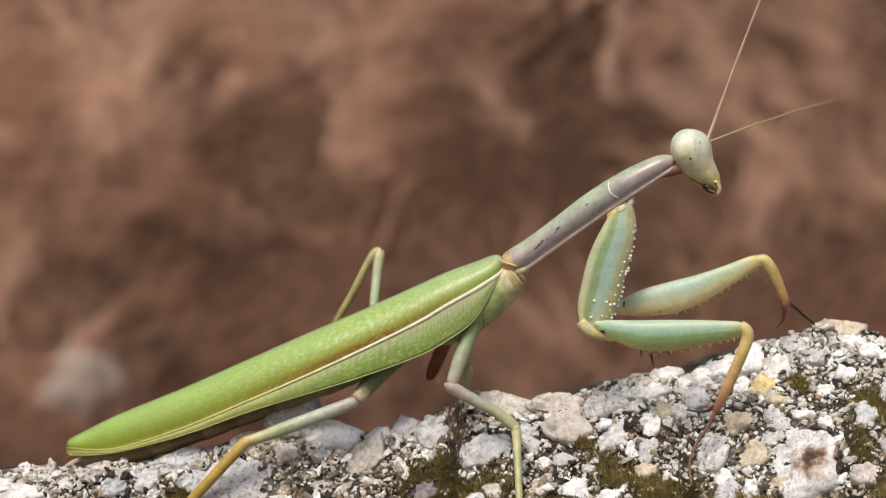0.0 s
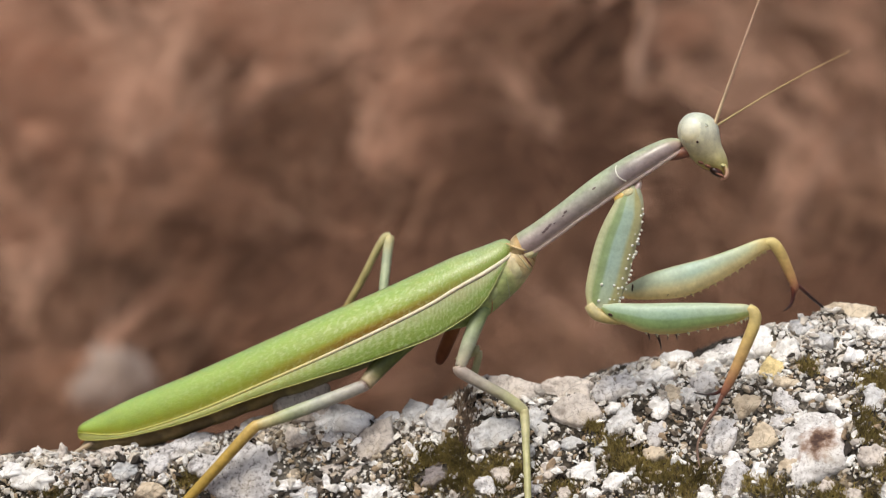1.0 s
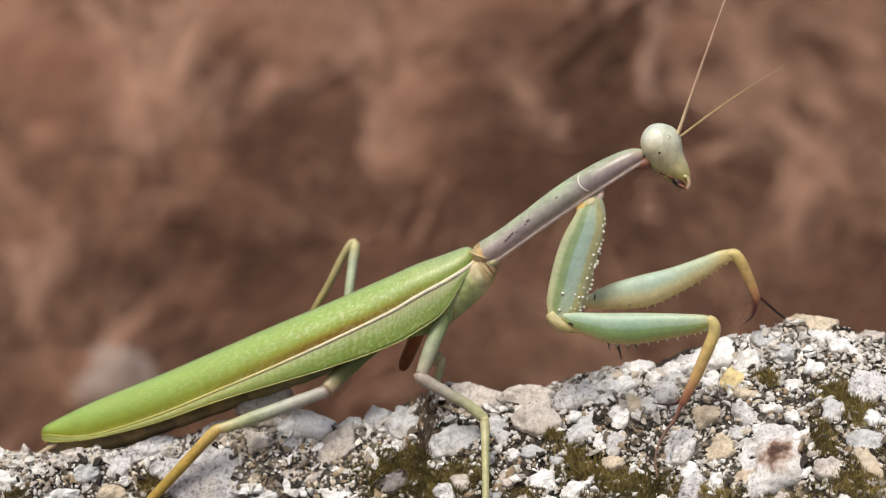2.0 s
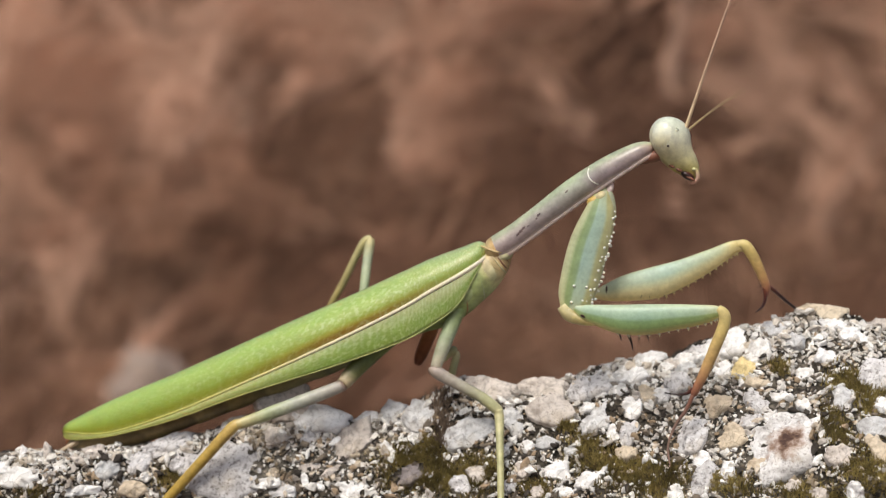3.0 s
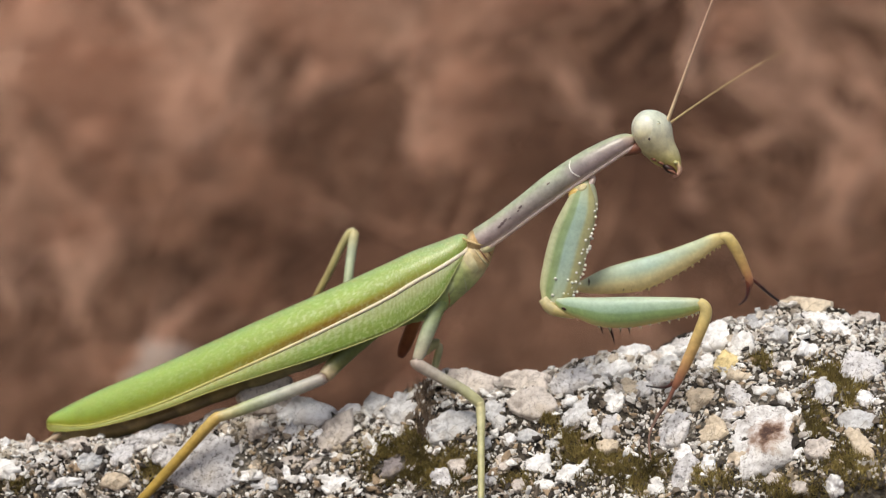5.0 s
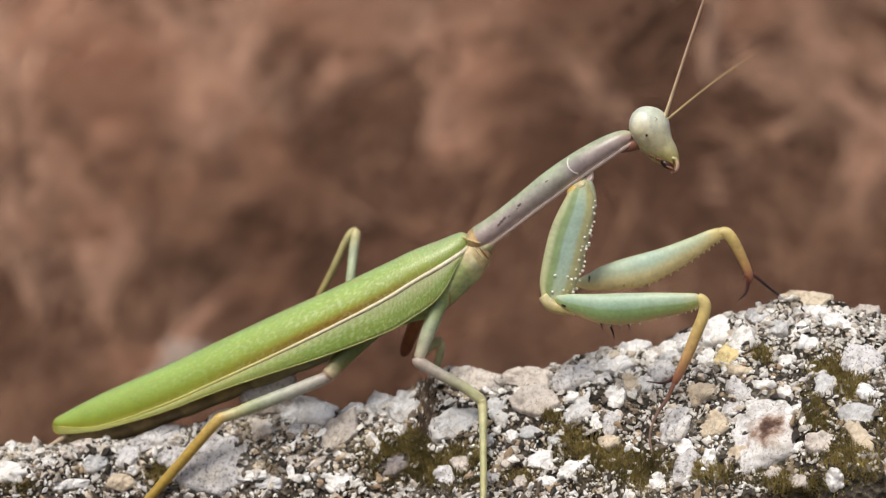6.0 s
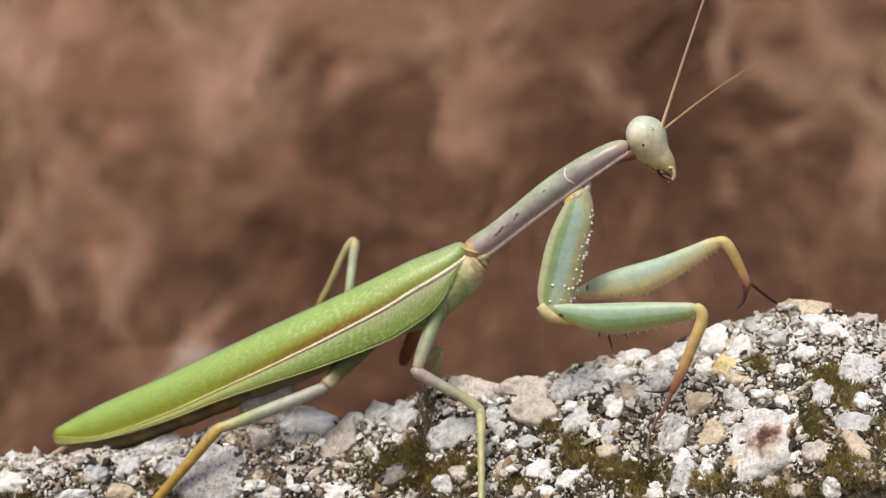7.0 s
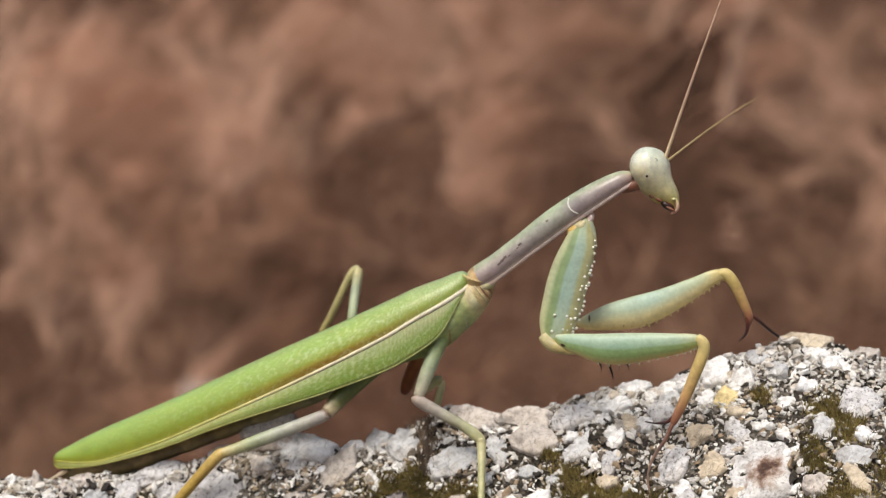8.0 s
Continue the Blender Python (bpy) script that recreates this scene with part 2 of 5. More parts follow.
def wing_material():
    """Leathery forewing: green main field with pale net veins, olive towards the thick vein, ribbed front field below it."""
    m, nt, b = shader("forewing_leather", 0.33, 0.45)
    uv = nt.nodes.new("ShaderNodeSeparateXYZ")
    vec = coords(nt, "UV")
    nt.links.new(vec, uv.inputs[0])
    obj = coords(nt)
    wob = math_of(nt, "MULTIPLY", math_of(nt, "SUBTRACT", noise_of(nt, obj, 350.0), 0.5), 0.02)
    v = math_of(nt, "ADD", uv.outputs[1], wob)
    field = ramp(nt, v, [(0.0, (0.29, 0.40, 0.135)), (0.10, (0.31, 0.43, 0.130)), (0.24, (0.30, 0.42, 0.100)), (0.40, (0.270, 0.370, 0.070)), (0.47, (0.27, 0.335, 0.042)), (0.515, (0.29, 0.255, 0.020)), (0.55, (0.22, 0.125, 0.008)),
                         (0.60, (0.17, 0.085, 0.006)), (0.615, (0.44, 0.43, 0.22)), (0.68, (0.30, 0.37, 0.12)), (0.80, (0.225, 0.33, 0.055)), (0.95, (0.215, 0.32, 0.050)), (1.0, (0.33, 0.39, 0.13))]).outputs[0]
    hind = ramp(nt, v, [(0.0, (0.28, 0.395, 0.120)), (0.10, (0.31, 0.43, 0.130)), (0.24, (0.30, 0.415, 0.095)), (0.38, (0.26, 0.36, 0.060)), (0.48, (0.25, 0.325, 0.038)), (0.56, (0.245, 0.265, 0.022)), (0.60, (0.215, 0.19, 0.014)),
                        (0.615, (0.40, 0.37, 0.11)), (0.8, (0.33, 0.345, 0.095)), (1.0, (0.36, 0.36, 0.12))]).outputs[0]
    field = mix(nt, ramp(nt, uv.outputs[0], [(0.38, grey(0.0)), (0.52, grey(1.0))]).outputs[0], field, hind)
    front = ramp(nt, v, [(0.0, (0.300, 0.385, 0.200)), (0.22, (0.310, 0.395, 0.170)), (0.42, (0.270, 0.348, 0.090)), (0.56, (0.244, 0.316, 0.051)), (0.60, (0.480, 0.460, 0.260)), (0.70, (0.414, 0.430, 0.220)), (0.85, (0.218, 0.334, 0.061)), (1.0, (0.297, 0.370, 0.101))]).outputs[0]
    colour = mix(nt, ramp(nt, uv.outputs[0], [(0.12, grey(0.0)), (0.34, grey(1.0))]).outputs[0], front, field)
    rear = ramp(nt, uv.outputs[0], [(0.0, (1.7, 1.2, 1.3)), (0.05, (1, 1, 1)), (0.45, (0.94, 0.97, 0.98)), (0.75, (0.90, 0.94, 0.88)), (0.90, (0.88, 0.88, 0.72)), (0.945, (0.76, 0.66, 0.42)), (0.98, (0.5, 0.36, 0.2)), (1.0, (0.38, 0.25, 0.14))]).outputs[0]
    colour = mix(nt, 1.0, colour, rear, "MULTIPLY")
    scaled = nt.nodes.new("ShaderNodeMapping")
    scaled.inputs["Scale"].default_value = (120.0, 34.0, 1.0)
    scaled.inputs["Rotation"].default_value = (0, 0, 0.35)
    nt.links.new(vec, scaled.inputs[0])
    net = cells(nt, scaled.outputs[0], 1.0, "DISTANCE_TO_EDGE").outputs["Distance"]
    line = ramp(nt, net, [(0.0, grey(1.0)), (0.16, grey(0.0))]).outputs[0]
    strong = math_of(nt, "MULTIPLY", line, ramp(nt, uv.outputs[0], [(0.05, grey(0.22)), (0.4, grey(0.14)), (0.7, grey(0.04))]).outputs[0])
    strong = math_of(nt, "MULTIPLY", strong, ramp(nt, v, [(0.40, grey(1.0)), (0.52, grey(0.25)), (0.60, grey(0.9))]).outputs[0])
    colour = mix(nt, strong, colour, (0.50, 0.62, 0.28))
    ribs = nt.nodes.new("ShaderNodeTexWave")
    ribs.inputs["Scale"].default_value, ribs.inputs["Distortion"].default_value = 34.0, 5.0
    ribs.inputs["Detail"].default_value, ribs.inputs["Detail Scale"].default_value = 2.0, 3.0
    nt.links.new(vec, ribs.inputs["Vector"])
    in_front = ramp(nt, uv.outputs[1], [(0.60, grey(0.0)), (0.63, grey(0.55)), (0.80, grey(0.25)), (0.93, grey(0.0))]).outputs[0]
    fade = ramp(nt, uv.outputs[0], [(0.3, grey(1.0)), (0.62, grey(0.15))]).outputs[0]
    rib_line = math_of(nt, "POWER", ribs.outputs["Fac"], 3.0)
    colour = mix(nt, math_of(nt, "MULTIPLY", rib_line, math_of(nt, "MULTIPLY", in_front, fade)), colour, (0.55, 0.60, 0.38))
    dashes = nt.nodes.new("ShaderNodeMapping")
    dashes.inputs["Scale"].default_value = (170.0, 20.0, 1.0)
    dashes.inputs["Rotation"].default_value = (0, 0, -0.25)
    nt.links.new(vec, dashes.inputs[0])
    dash = ramp(nt, noise_of(nt, dashes.outputs[0], 1.0, 2.0), [(0.50, grey(0.0)), (0.64, grey(0.42))]).outputs[0]
    dash = math_of(nt, "MULTIPLY", dash, ramp(nt, v, [(0.40, grey(1.0)), (0.52, grey(0.2)), (0.60, grey(0.9))]).outputs[0])
    colour = mix(nt, math_of(nt, "MULTIPLY", dash, fade), colour, (0.58, 0.66, 0.38))
    blotch = ramp(nt, noise_of(nt, obj, 700.0, 4.0), [(0.3, grey(0.90)), (0.7, grey(1.04))]).outputs[0]
    colour = mix(nt, 1.0, colour, blotch, "MULTIPLY")
    nt.links.new(colour, b.inputs["Base Color"])
    b.inputs["Subsurface Weight"].default_value = 0.12
    b.inputs["Subsurface Scale"].default_value = 0.0005
    bump(nt, b, math_of(nt, "ADD", line, noise_of(nt, obj, 3000.0)), 0.14, 0.00008)
    return m


wing_leather = wing_material()


def stone_material(name, stops, island=False, speck=0.5, blot=None):
    """Weathered pebble: a tint of its own from its random number, cloudy staining, dark mineral specks and a rough skin."""
    m, nt, b = shader(name, 0.82, 0.25)
    obj = coords(nt)
    if island:
        chance = nt.nodes.new("ShaderNodeNewGeometry").outputs["Random Per Island"]
    else:
        chance = nt.nodes.new("ShaderNodeObjectInfo").outputs["Random"]
    colour = ramp(nt, chance, stops, "CONSTANT" if island else "LINEAR").outputs[0]
    cloud = ramp(nt, noise_of(nt, obj, 450.0, 5.0, 0.65), [(0.34, (0.40, 0.37, 0.345)), (0.52, (1, 1, 1))]).outputs[0]
    colour = mix(nt, 0.75, colour, cloud, "MULTIPLY")
    speckle = ramp(nt, noise_of(nt, obj, 2600.0, 3.0, 0.7), [(0.38, (0.18, 0.16, 0.15)), (0.47, (1, 1, 1))]).outputs[0]
    colour = mix(nt, speck, colour, speckle, "MULTIPLY")
    bent = nt.nodes.new("ShaderNodeVectorMath")
    bent.operation = "MULTIPLY_ADD"
    warp = nt.nodes.new("ShaderNodeTexNoise")
    warp.inputs["Scale"].default_value = 700.0
    nt.links.new(obj, warp.inputs["Vector"])
    nt.links.new(warp.outputs["Color"], bent.inputs[0])
    bent.inputs[1].default_value = (0.0016, 0.0016, 0.0016)
    nt.links.new(obj, bent.inputs[2])
    crack = ramp(nt, cells(nt, bent.outputs[0], 480.0, "DISTANCE_TO_EDGE").outputs["Distance"], [(0.0, grey(0.25, 1.08)), (0.035, grey(1.0))]).outputs[0]
    some = ramp(nt, noise_of(nt, obj, 300.0, 2.0), [(0.48, grey(0.0)), (0.60, grey(0.55))]).outputs[0]
    colour = mix(nt, some, colour, mix(nt, 1.0, colour, crack, "MULTIPLY"))
    stain = noise_of(nt, obj, 160.0, 3.0)
    colour = mix(nt, ramp(nt, stain, [(0.58, grey(0.0)), (0.72, grey(0.45))]).outputs[0], colour, (0.42, 0.34, 0.22))
    if blot:
        off = nt.nodes.new("ShaderNodeVectorMath")
        off.operation = "DISTANCE"
        off.inputs[1].default_value = blot
        nt.links.new(obj, off.inputs[0])
        wide = math_of(nt, "ADD", math_of(nt, "MULTIPLY", off.outputs["Value"], 400.0), math_of(nt, "MULTIPLY", math_of(nt, "SUBTRACT", noise_of(nt, obj, 900.0, 4.0), 0.5), 1.6))
        colour = mix(nt, ramp(nt, wide, [(0.40, grey(0.9)), (1.05, grey(0.0))]).outputs[0], colour, (0.30, 0.17, 0.10))
        # The near-black middle paints a pit's shade; the rust round it is stain.
        colour = mix(nt, ramp(nt, wide, [(0.22, grey(0.95)), (0.66, grey(0.0))]).outputs[0], colour, (0.055, 0.03, 0.025))
    nt.links.new(colour, b.inputs["Base Color"])
    bump(nt, b, noise_of(nt, obj, 1500.0, 6.0, 0.75), 0.6, 0.0003)
    return m


pebble_mixed = stone_material("pebble_mixed", [(0.0, (0.72, 0.70, 0.66)), (0.25, (0.80, 0.79, 0.77)), (0.45, (0.58, 0.56, 0.54)), (0.62, (0.82, 0.80, 0.76)), (0.8, (0.64, 0.56, 0.45)), (0.9, (0.76, 0.74, 0.72)), (1.0, (0.42, 0.40, 0.39))], speck=0.35)
pebble_white = stone_material("pebble_white", [(0.0, (0.80, 0.79, 0.77)), (1.0, (0.88, 0.88, 0.89))], speck=0.2)
pebble_lilac = stone_material("pebble_lilac", [(0.0, (0.58, 0.57, 0.58)), (1.0, (0.68, 0.67, 0.68))], speck=0.7)
pebble_stained = stone_material("pebble_stained", [(0.0, (0.70, 0.69, 0.69)), (1.0, (0.72, 0.71, 0.71))], speck=0.5, blot=(0.0004, -0.0008, 0.0006))
pebble_grey = stone_material("pebble_grey", [(0.0, (0.52, 0.53, 0.54)), (1.0, (0.64, 0.64, 0.65))], speck=0.3)
pebble_beige = stone_material("pebble_beige", [(0.0, (0.60, 0.50, 0.38)), (1.0, (0.68, 0.59, 0.46))], speck=0.25)
pebble_ochre = stone_material("pebble_ochre", [(0.0, (0.76, 0.62, 0.32)), (1.0, (0.78, 0.64, 0.36))], speck=0.2)
pebble_rose = stone_material("pebble_rose", [(0.0, (0.56, 0.51, 0.47)), (1.0, (0.66, 0.60, 0.55))], speck=0.4)
pebble_slate = stone_material("pebble_slate", [(0.0, (0.20, 0.18, 0.18)), (1.0, (0.26, 0.23, 0.23))], speck=0.5)
grit_pale = stone_material("grit_pale", [(0.0, (0.72, 0.70, 0.66)), (0.3, (0.80, 0.79, 0.77)), (0.52, (0.58, 0.54, 0.49)), (0.70, (0.66, 0.60, 0.52)), (0.86, (0.24, 0.21, 0.18))], island=True, speck=0.25)
bank_pale = stone_material("bank_stone_pale", [(0.0, (0.30, 0.233, 0.20)), (1.0, (0.35, 0.275, 0.235))], speck=0.2)
grit_mixed = stone_material("grit_mixed", [(0.0, (0.68, 0.66, 0.63)), (0.18, (0.84, 0.83, 0.81)), (0.36, (0.50, 0.46, 0.42)), (0.50, (0.64, 0.56, 0.46)), (0.60, (0.17, 0.14, 0.11)), (0.76, (0.05, 0.042, 0.036)), (0.90, (0.36, 0.27, 0.18))], island=True, speck=0.3)


def mortar_material():
    m, nt, b = shader("old_mortar", 0.9, 0.2)
    obj = coords(nt)
    big = noise_of(nt, obj, 90.0, 4.0)
    colour = ramp(nt, big, [(0.3, (0.04, 0.033, 0.025)), (0.5, (0.10, 0.085, 0.066)), (0.7, (0.24, 0.22, 0.19))]).outputs[0]
    grit = cells(nt, obj, 1900.0)
    chips = ramp(nt, grit.outputs["Color"], [(0.0, grey(0.25)), (0.35, grey(0.5)), (0.6, grey(1.0)), (1.0, grey(1.5))]).outputs[0]
    colour = mix(nt, 0.8, colour, chips, "MULTIPLY")
    pits = ramp(nt, noise_of(nt, obj, 800.0, 5.0, 0.7), [(0.38, grey(0.12)), (0.5, grey(1.0))]).outputs[0]
    colour = mix(nt, 0.9, colour, pits, "MULTIPLY")
    nt.links.new(colour, b.inputs["Base Color"])
    bump(nt, b, math_of(nt, "ADD", noise_of(nt, obj, 1200.0, 6.0, 0.75), grit.outputs["Distance"]), 0.9, 0.0005)
    return m


mortar = mortar_material()


def fibre_material(name, stops, patch_scale, rough=0.75, patches=None):
    """Plant fibres: a tint for each blade, broad patches that are bleached or still dark."""
    m, nt, b = shader(name, rough, 0.2)
    obj = coords(nt)
    chance = nt.nodes.new("ShaderNodeNewGeometry").outputs["Random Per Island"]
    colour = ramp(nt, chance, stops).outputs[0]
    tone = ramp(nt, noise_of(nt, obj, patch_scale, 3.0, 0.6), patches or [(0.32, grey(0.45)), (0.5, grey(0.9)), (0.68, grey(1.45))]).outputs[0]
    colour = mix(nt, 1.0, colour, tone, "MULTIPLY")
    grainy = noise_of(nt, obj, patch_scale * 25.0, 2.0)
    colour = mix(nt, 0.5, colour, ramp(nt, grainy, [(0.3, grey(0.7)), (0.7, grey(1.15))]).outputs[0], "MULTIPLY")
    nt.links.new(colour, b.inputs["Base Color"])
    bump(nt, b, grainy, 0.3, 0.5 / (patch_scale * 25.0))
    return m


dry_grass_fibre = fibre_material("dry_grass_fibre", [(0.0, (0.24, 0.130, 0.085)), (0.4, (0.34, 0.192, 0.127)), (0.75, (0.43, 0.254, 0.170)), (1.0, (0.18, 0.096, 0.063))], 42.0, patches=[(0.36, grey(0.42)), (0.5, grey(0.88)), (0.64, grey(1.28))])
pale_fibre = fibre_material("pale_fibre", [(0.0, (0.57, 0.345, 0.245)), (0.5, (0.70, 0.44, 0.322)), (1.0, (0.49, 0.298, 0.21))], 14.0, patches=[(0.34, grey(0.8)), (0.66, grey(1.1))])
green_fibre = fibre_material("green_fibre", [(0.0, (0.26, 0.22, 0.08)), (1.0, (0.34, 0.28, 0.11))], 14.0)
stalk_fibre = fibre_material("dry_stalk_fibre", [(0.0, (0.44, 0.27, 0.20)), (1.0, (0.48, 0.31, 0.23))], 20.0)
moss_fibre = fibre_material("moss_fibre", [(0.0, (0.11, 0.080, 0.030)), (0.35, (0.22, 0.172, 0.055)), (0.75, (0.31, 0.25, 0.085)), (1.0, (0.15, 0.10, 0.05))], 300.0)
bark_fibre = fibre_material("bark_fibre", [(0.0, (0.16, 0.11, 0.08)), (0.6, (0.24, 0.18, 0.13)), (1.0, (0.10, 0.07, 0.05))], 400.0)


def soil_material():
    m, nt, b = shader("litter_soil", 0.95, 0.1)
    obj = coords(nt)
    colour = ramp(nt, noise_of(nt, obj, 6.0, 5.0), [(0.3, (0.068, 0.035, 0.023)), (0.55, (0.12, 0.063, 0.041)), (0.75, (0.20, 0.112, 0.074))]).outputs[0]
    crumbs = ramp(nt, noise_of(nt, obj, 160.0, 4.0, 0.7), [(0.35, grey(0.5)), (0.65, grey(1.2))]).outputs[0]
    colour = mix(nt, 0.8, colour, crumbs, "MULTIPLY")
    nt.links.new(colour, b.inputs["Base Color"])
    bump(nt, b, noise_of(nt, obj, 90.0, 5.0, 0.7), 0.8, 0.01)
    return m


soil = soil_material()


# ---- building helpers ----
ORIGIN = {}


def part(name, bm, material, parent=None, label="", at=None, smooth=True):
    """Links a bmesh, drawn in millimetres of the plan, as ONE mesh object whose origin lies at the plan's point at."""
    base = Vector(at) if at else (ORIGIN[parent.name] if parent else Vector((0, 0, 0)))
    for v in bm.verts:
        v.co = (v.co - base) * MM
    bmesh.ops.recalc_face_normals(bm, faces=bm.faces)
    me = bpy.data.meshes.new(name)
    bm.to_mesh(me)
    bm.free()
    me.materials.append(material)
    me.polygons.foreach_set("use_smooth", [smooth] * len(me.polygons))
    ob = new(name, me)
    ORIGIN[ob.name] = base
    if parent:
        ob.parent = parent
        ob.location = (base - ORIGIN[parent.name]) * MM
    else:
        ob.location = base * MM
    return tagged(ob, label=label)


def spline(knots, per):
    """Catmull-Rom through rows of any width, per steps from row to row."""
    k = np.array(knots, float)
    k = np.vstack([2 * k[0] - k[1], k, 2 * k[-1] - k[-2]])
    out = []
    for i in range(1, len(k) - 2):
        for s in np.arange(per) / per:
            a, b, c, d = k[i - 1:i + 3]
            out.append(0.5 * (2 * b + (c - a) * s + (2 * a - 5 * b + 4 * c - d) * s * s + (3 * b - a - 3 * c + d) * s ** 3))
    out.append(k[-2])
    return np.array(out)


def sweep(knots, ring=18, per=6, bm=None, shape=None):
    """A limb: rows of x, y, z, half height, half width along its middle line, with a closed round section. UV: along, around (0 on top, 0.25 towards -y)."""
    bm = bm or bmesh.new()
    uv = bm.loops.layers.uv.verify()
    rows = spline(knots, per)
    mid = rows[:, :3]
    way = np.gradient(mid, axis=0)
    length = np.r_[0, np.cumsum(np.linalg.norm(np.diff(mid, axis=0), axis=1))]
    length /= length[-1]
    rings = []
    for i, row in enumerate(rows):
        t = Vector(way[i]).normalized()
        side = Vector((0, -1, 0))
        side = (side - t * side.dot(t)).normalized()
        up = side.cross(t).normalized()
        if i == 0:
            flip = -1 if up.z < 0 and abs(t.x) > 0.35 else 1
        up = up * flip
        ru, rs = max(row[3], 0.02), max(row[4], 0.02)
        here = []
        for j in range(ring):
            a = 2 * math.pi * j / ring
            k = shape(length[i], a) if shape else 1.0
            here.append(bm.verts.new(Vector(mid[i]) + up * (ru * k * math.cos(a)) + side * (rs * k * math.sin(a))))
        rings.append(here)
    for i in range(len(rings) - 1):
        for j in range(ring):
            f = bm.faces.new((rings[i][j], rings[i][(j + 1) % ring], rings[i + 1][(j + 1) % ring], rings[i + 1][j]))
            for loop, (a, b) in zip(f.loops, ((i, j), (i, j + 1), (i + 1, j + 1), (i + 1, j))):
                loop[uv].uv = (length[a], b / ring)
    for end, u in ((rings[0], 0.0), (rings[-1], 1.0)):
        f = bm.faces.new(end)
        for j, loop in enumerate(f.loops):
            loop[uv].uv = (u, j / ring)
    return bm


def spike(bm, foot, tip, radius):
    """A thorn: a thin five-sided cone, slightly bent."""
    foot, tip = Vector(foot), Vector(tip)
    mid = foot.lerp(tip, 0.55) + Vector((0.06, 0, -0.02)) * (tip - foot).length
    return sweep([(*foot, radius, radius), (*mid, radius * 0.65, radius * 0.65), (*tip, 0.02, 0.02)], ring=6, per=3, bm=bm)


def ball(bm, centre, radii, u=16, v=12, tilt=0.0):
    uv = bm.loops.layers.uv.verify()
    made = bmesh.ops.create_uvsphere(bm, u_segments=u, v_segments=v, radius=1.0, calc_uvs=False)["verts"]
    turn = Matrix.Rotation(tilt, 4, "Y")
    for f in {f for w in made for f in w.link_faces}:
        for loop in f.loops:
            loop[uv].uv = (0.5 - 0.5 * loop.vert.co.z, 0.25)
    for w in made:
        w.co = Vector(centre) + turn @ Vector((w.co.x * radii[0], w.co.y * radii[1], w.co.z * radii[2]))
    return bm


# ---- ground: one sheet with a steep litter bank behind the block ----
def ground_z_m(x, y):
    calm = 1.0 / (1.0 + max(0.0, math.hypot(x, y) - 1.4) ** 2)
    flat = -0.165 + 0.012 * calm * noise.noise((x * 3, y * 3, 0.3))
    rise = 1.0 * (y - 0.50)
    bank = 0.06 * noise.noise((x * 5.5, y * 5.5, 1.7)) + 0.055 * noise.noise((x * 13, y * 13, 4.2))
    if y > 0.44:
        s = min(1.0, (y - 0.44) / 0.14)
        top = 0.55 + min(2.5, 0.05 * max(0.0, y - 1.1))
        return flat + s * (min(rise, top) + calm * bank * min(1.0, rise * 8 if rise > 0 else 0))
    return flat


def ground():
    xs = np.unique(np.r_[-np.geomspace(0.9, 900, 24), np.linspace(-0.9, 0.9, 121), np.geomspace(0.9, 900, 24)])
    ys = np.unique(np.r_[-np.geomspace(0.5, 900, 24), np.linspace(-0.5, 1.6, 141), np.geomspace(1.6, 900, 24)])
    verts = [(x, y, ground_z_m(x, y)) for y in ys for x in xs]
    n = len(xs)
    faces = [(j * n + i, j * n + i + 1, (j + 1) * n + i + 1, (j + 1) * n + i) for j in range(len(ys) - 1) for i in range(n - 1)]
    me = bpy.data.meshes.new("ground")
    me.from_pydata(verts, [], faces)
    me.materials.append(soil)
    me.polygons.foreach_set("use_smooth", [True] * len(me.polygons))
    return tagged(new("ground", me), "dark brown soil and litter rising to a steep bank", "ground", kind="structure")


ground()


def joined_strands(name, strands, material, sides=3):
    """Many tapered bent blades in one mesh; each is (points, half width), all with as many points."""
    pts = np.array([p for p, _ in strands], float)
    wide = np.array([w for _, w in strands])
    count, n, _ = pts.shape
    way = np.gradient(pts, axis=1)
    way /= np.linalg.norm(way, axis=2, keepdims=True) + 1e-12
    a = np.cross(way, np.array((0.31, 0.52, 0.79)))
    a /= np.linalg.norm(a, axis=2, keepdims=True) + 1e-12
    b = np.cross(way, a)
    w = wide[:, None, None] * (1.0 - 0.8 * np.arange(n) / (n - 1))[None, :, None]
    turn = 2 * math.pi * np.arange(sides) / sides
    verts = np.stack([pts + w * (math.cos(t) * a + 0.45 * math.sin(t) * b) for t in turn], axis=2).reshape(-1, 3)
    k, s = np.meshgrid(np.arange(n - 1) * sides, np.arange(sides), indexing="ij")
    p, q = k + s, k + (s + 1) % sides
    one = np.stack([p, q, q + sides, p + sides], axis=-1).reshape(-1, 4)
    faces = (one[None] + (np.arange(count) * n * sides)[:, None, None]).reshape(-1, 4)
    me = bpy.data.meshes.new(name)
    me.from_pydata(verts.tolist(), [], faces.tolist())
    me.materials.append(material)
    me.polygons.foreach_set("use_smooth", [True] * len(me.polygons))
    return new(name, me)


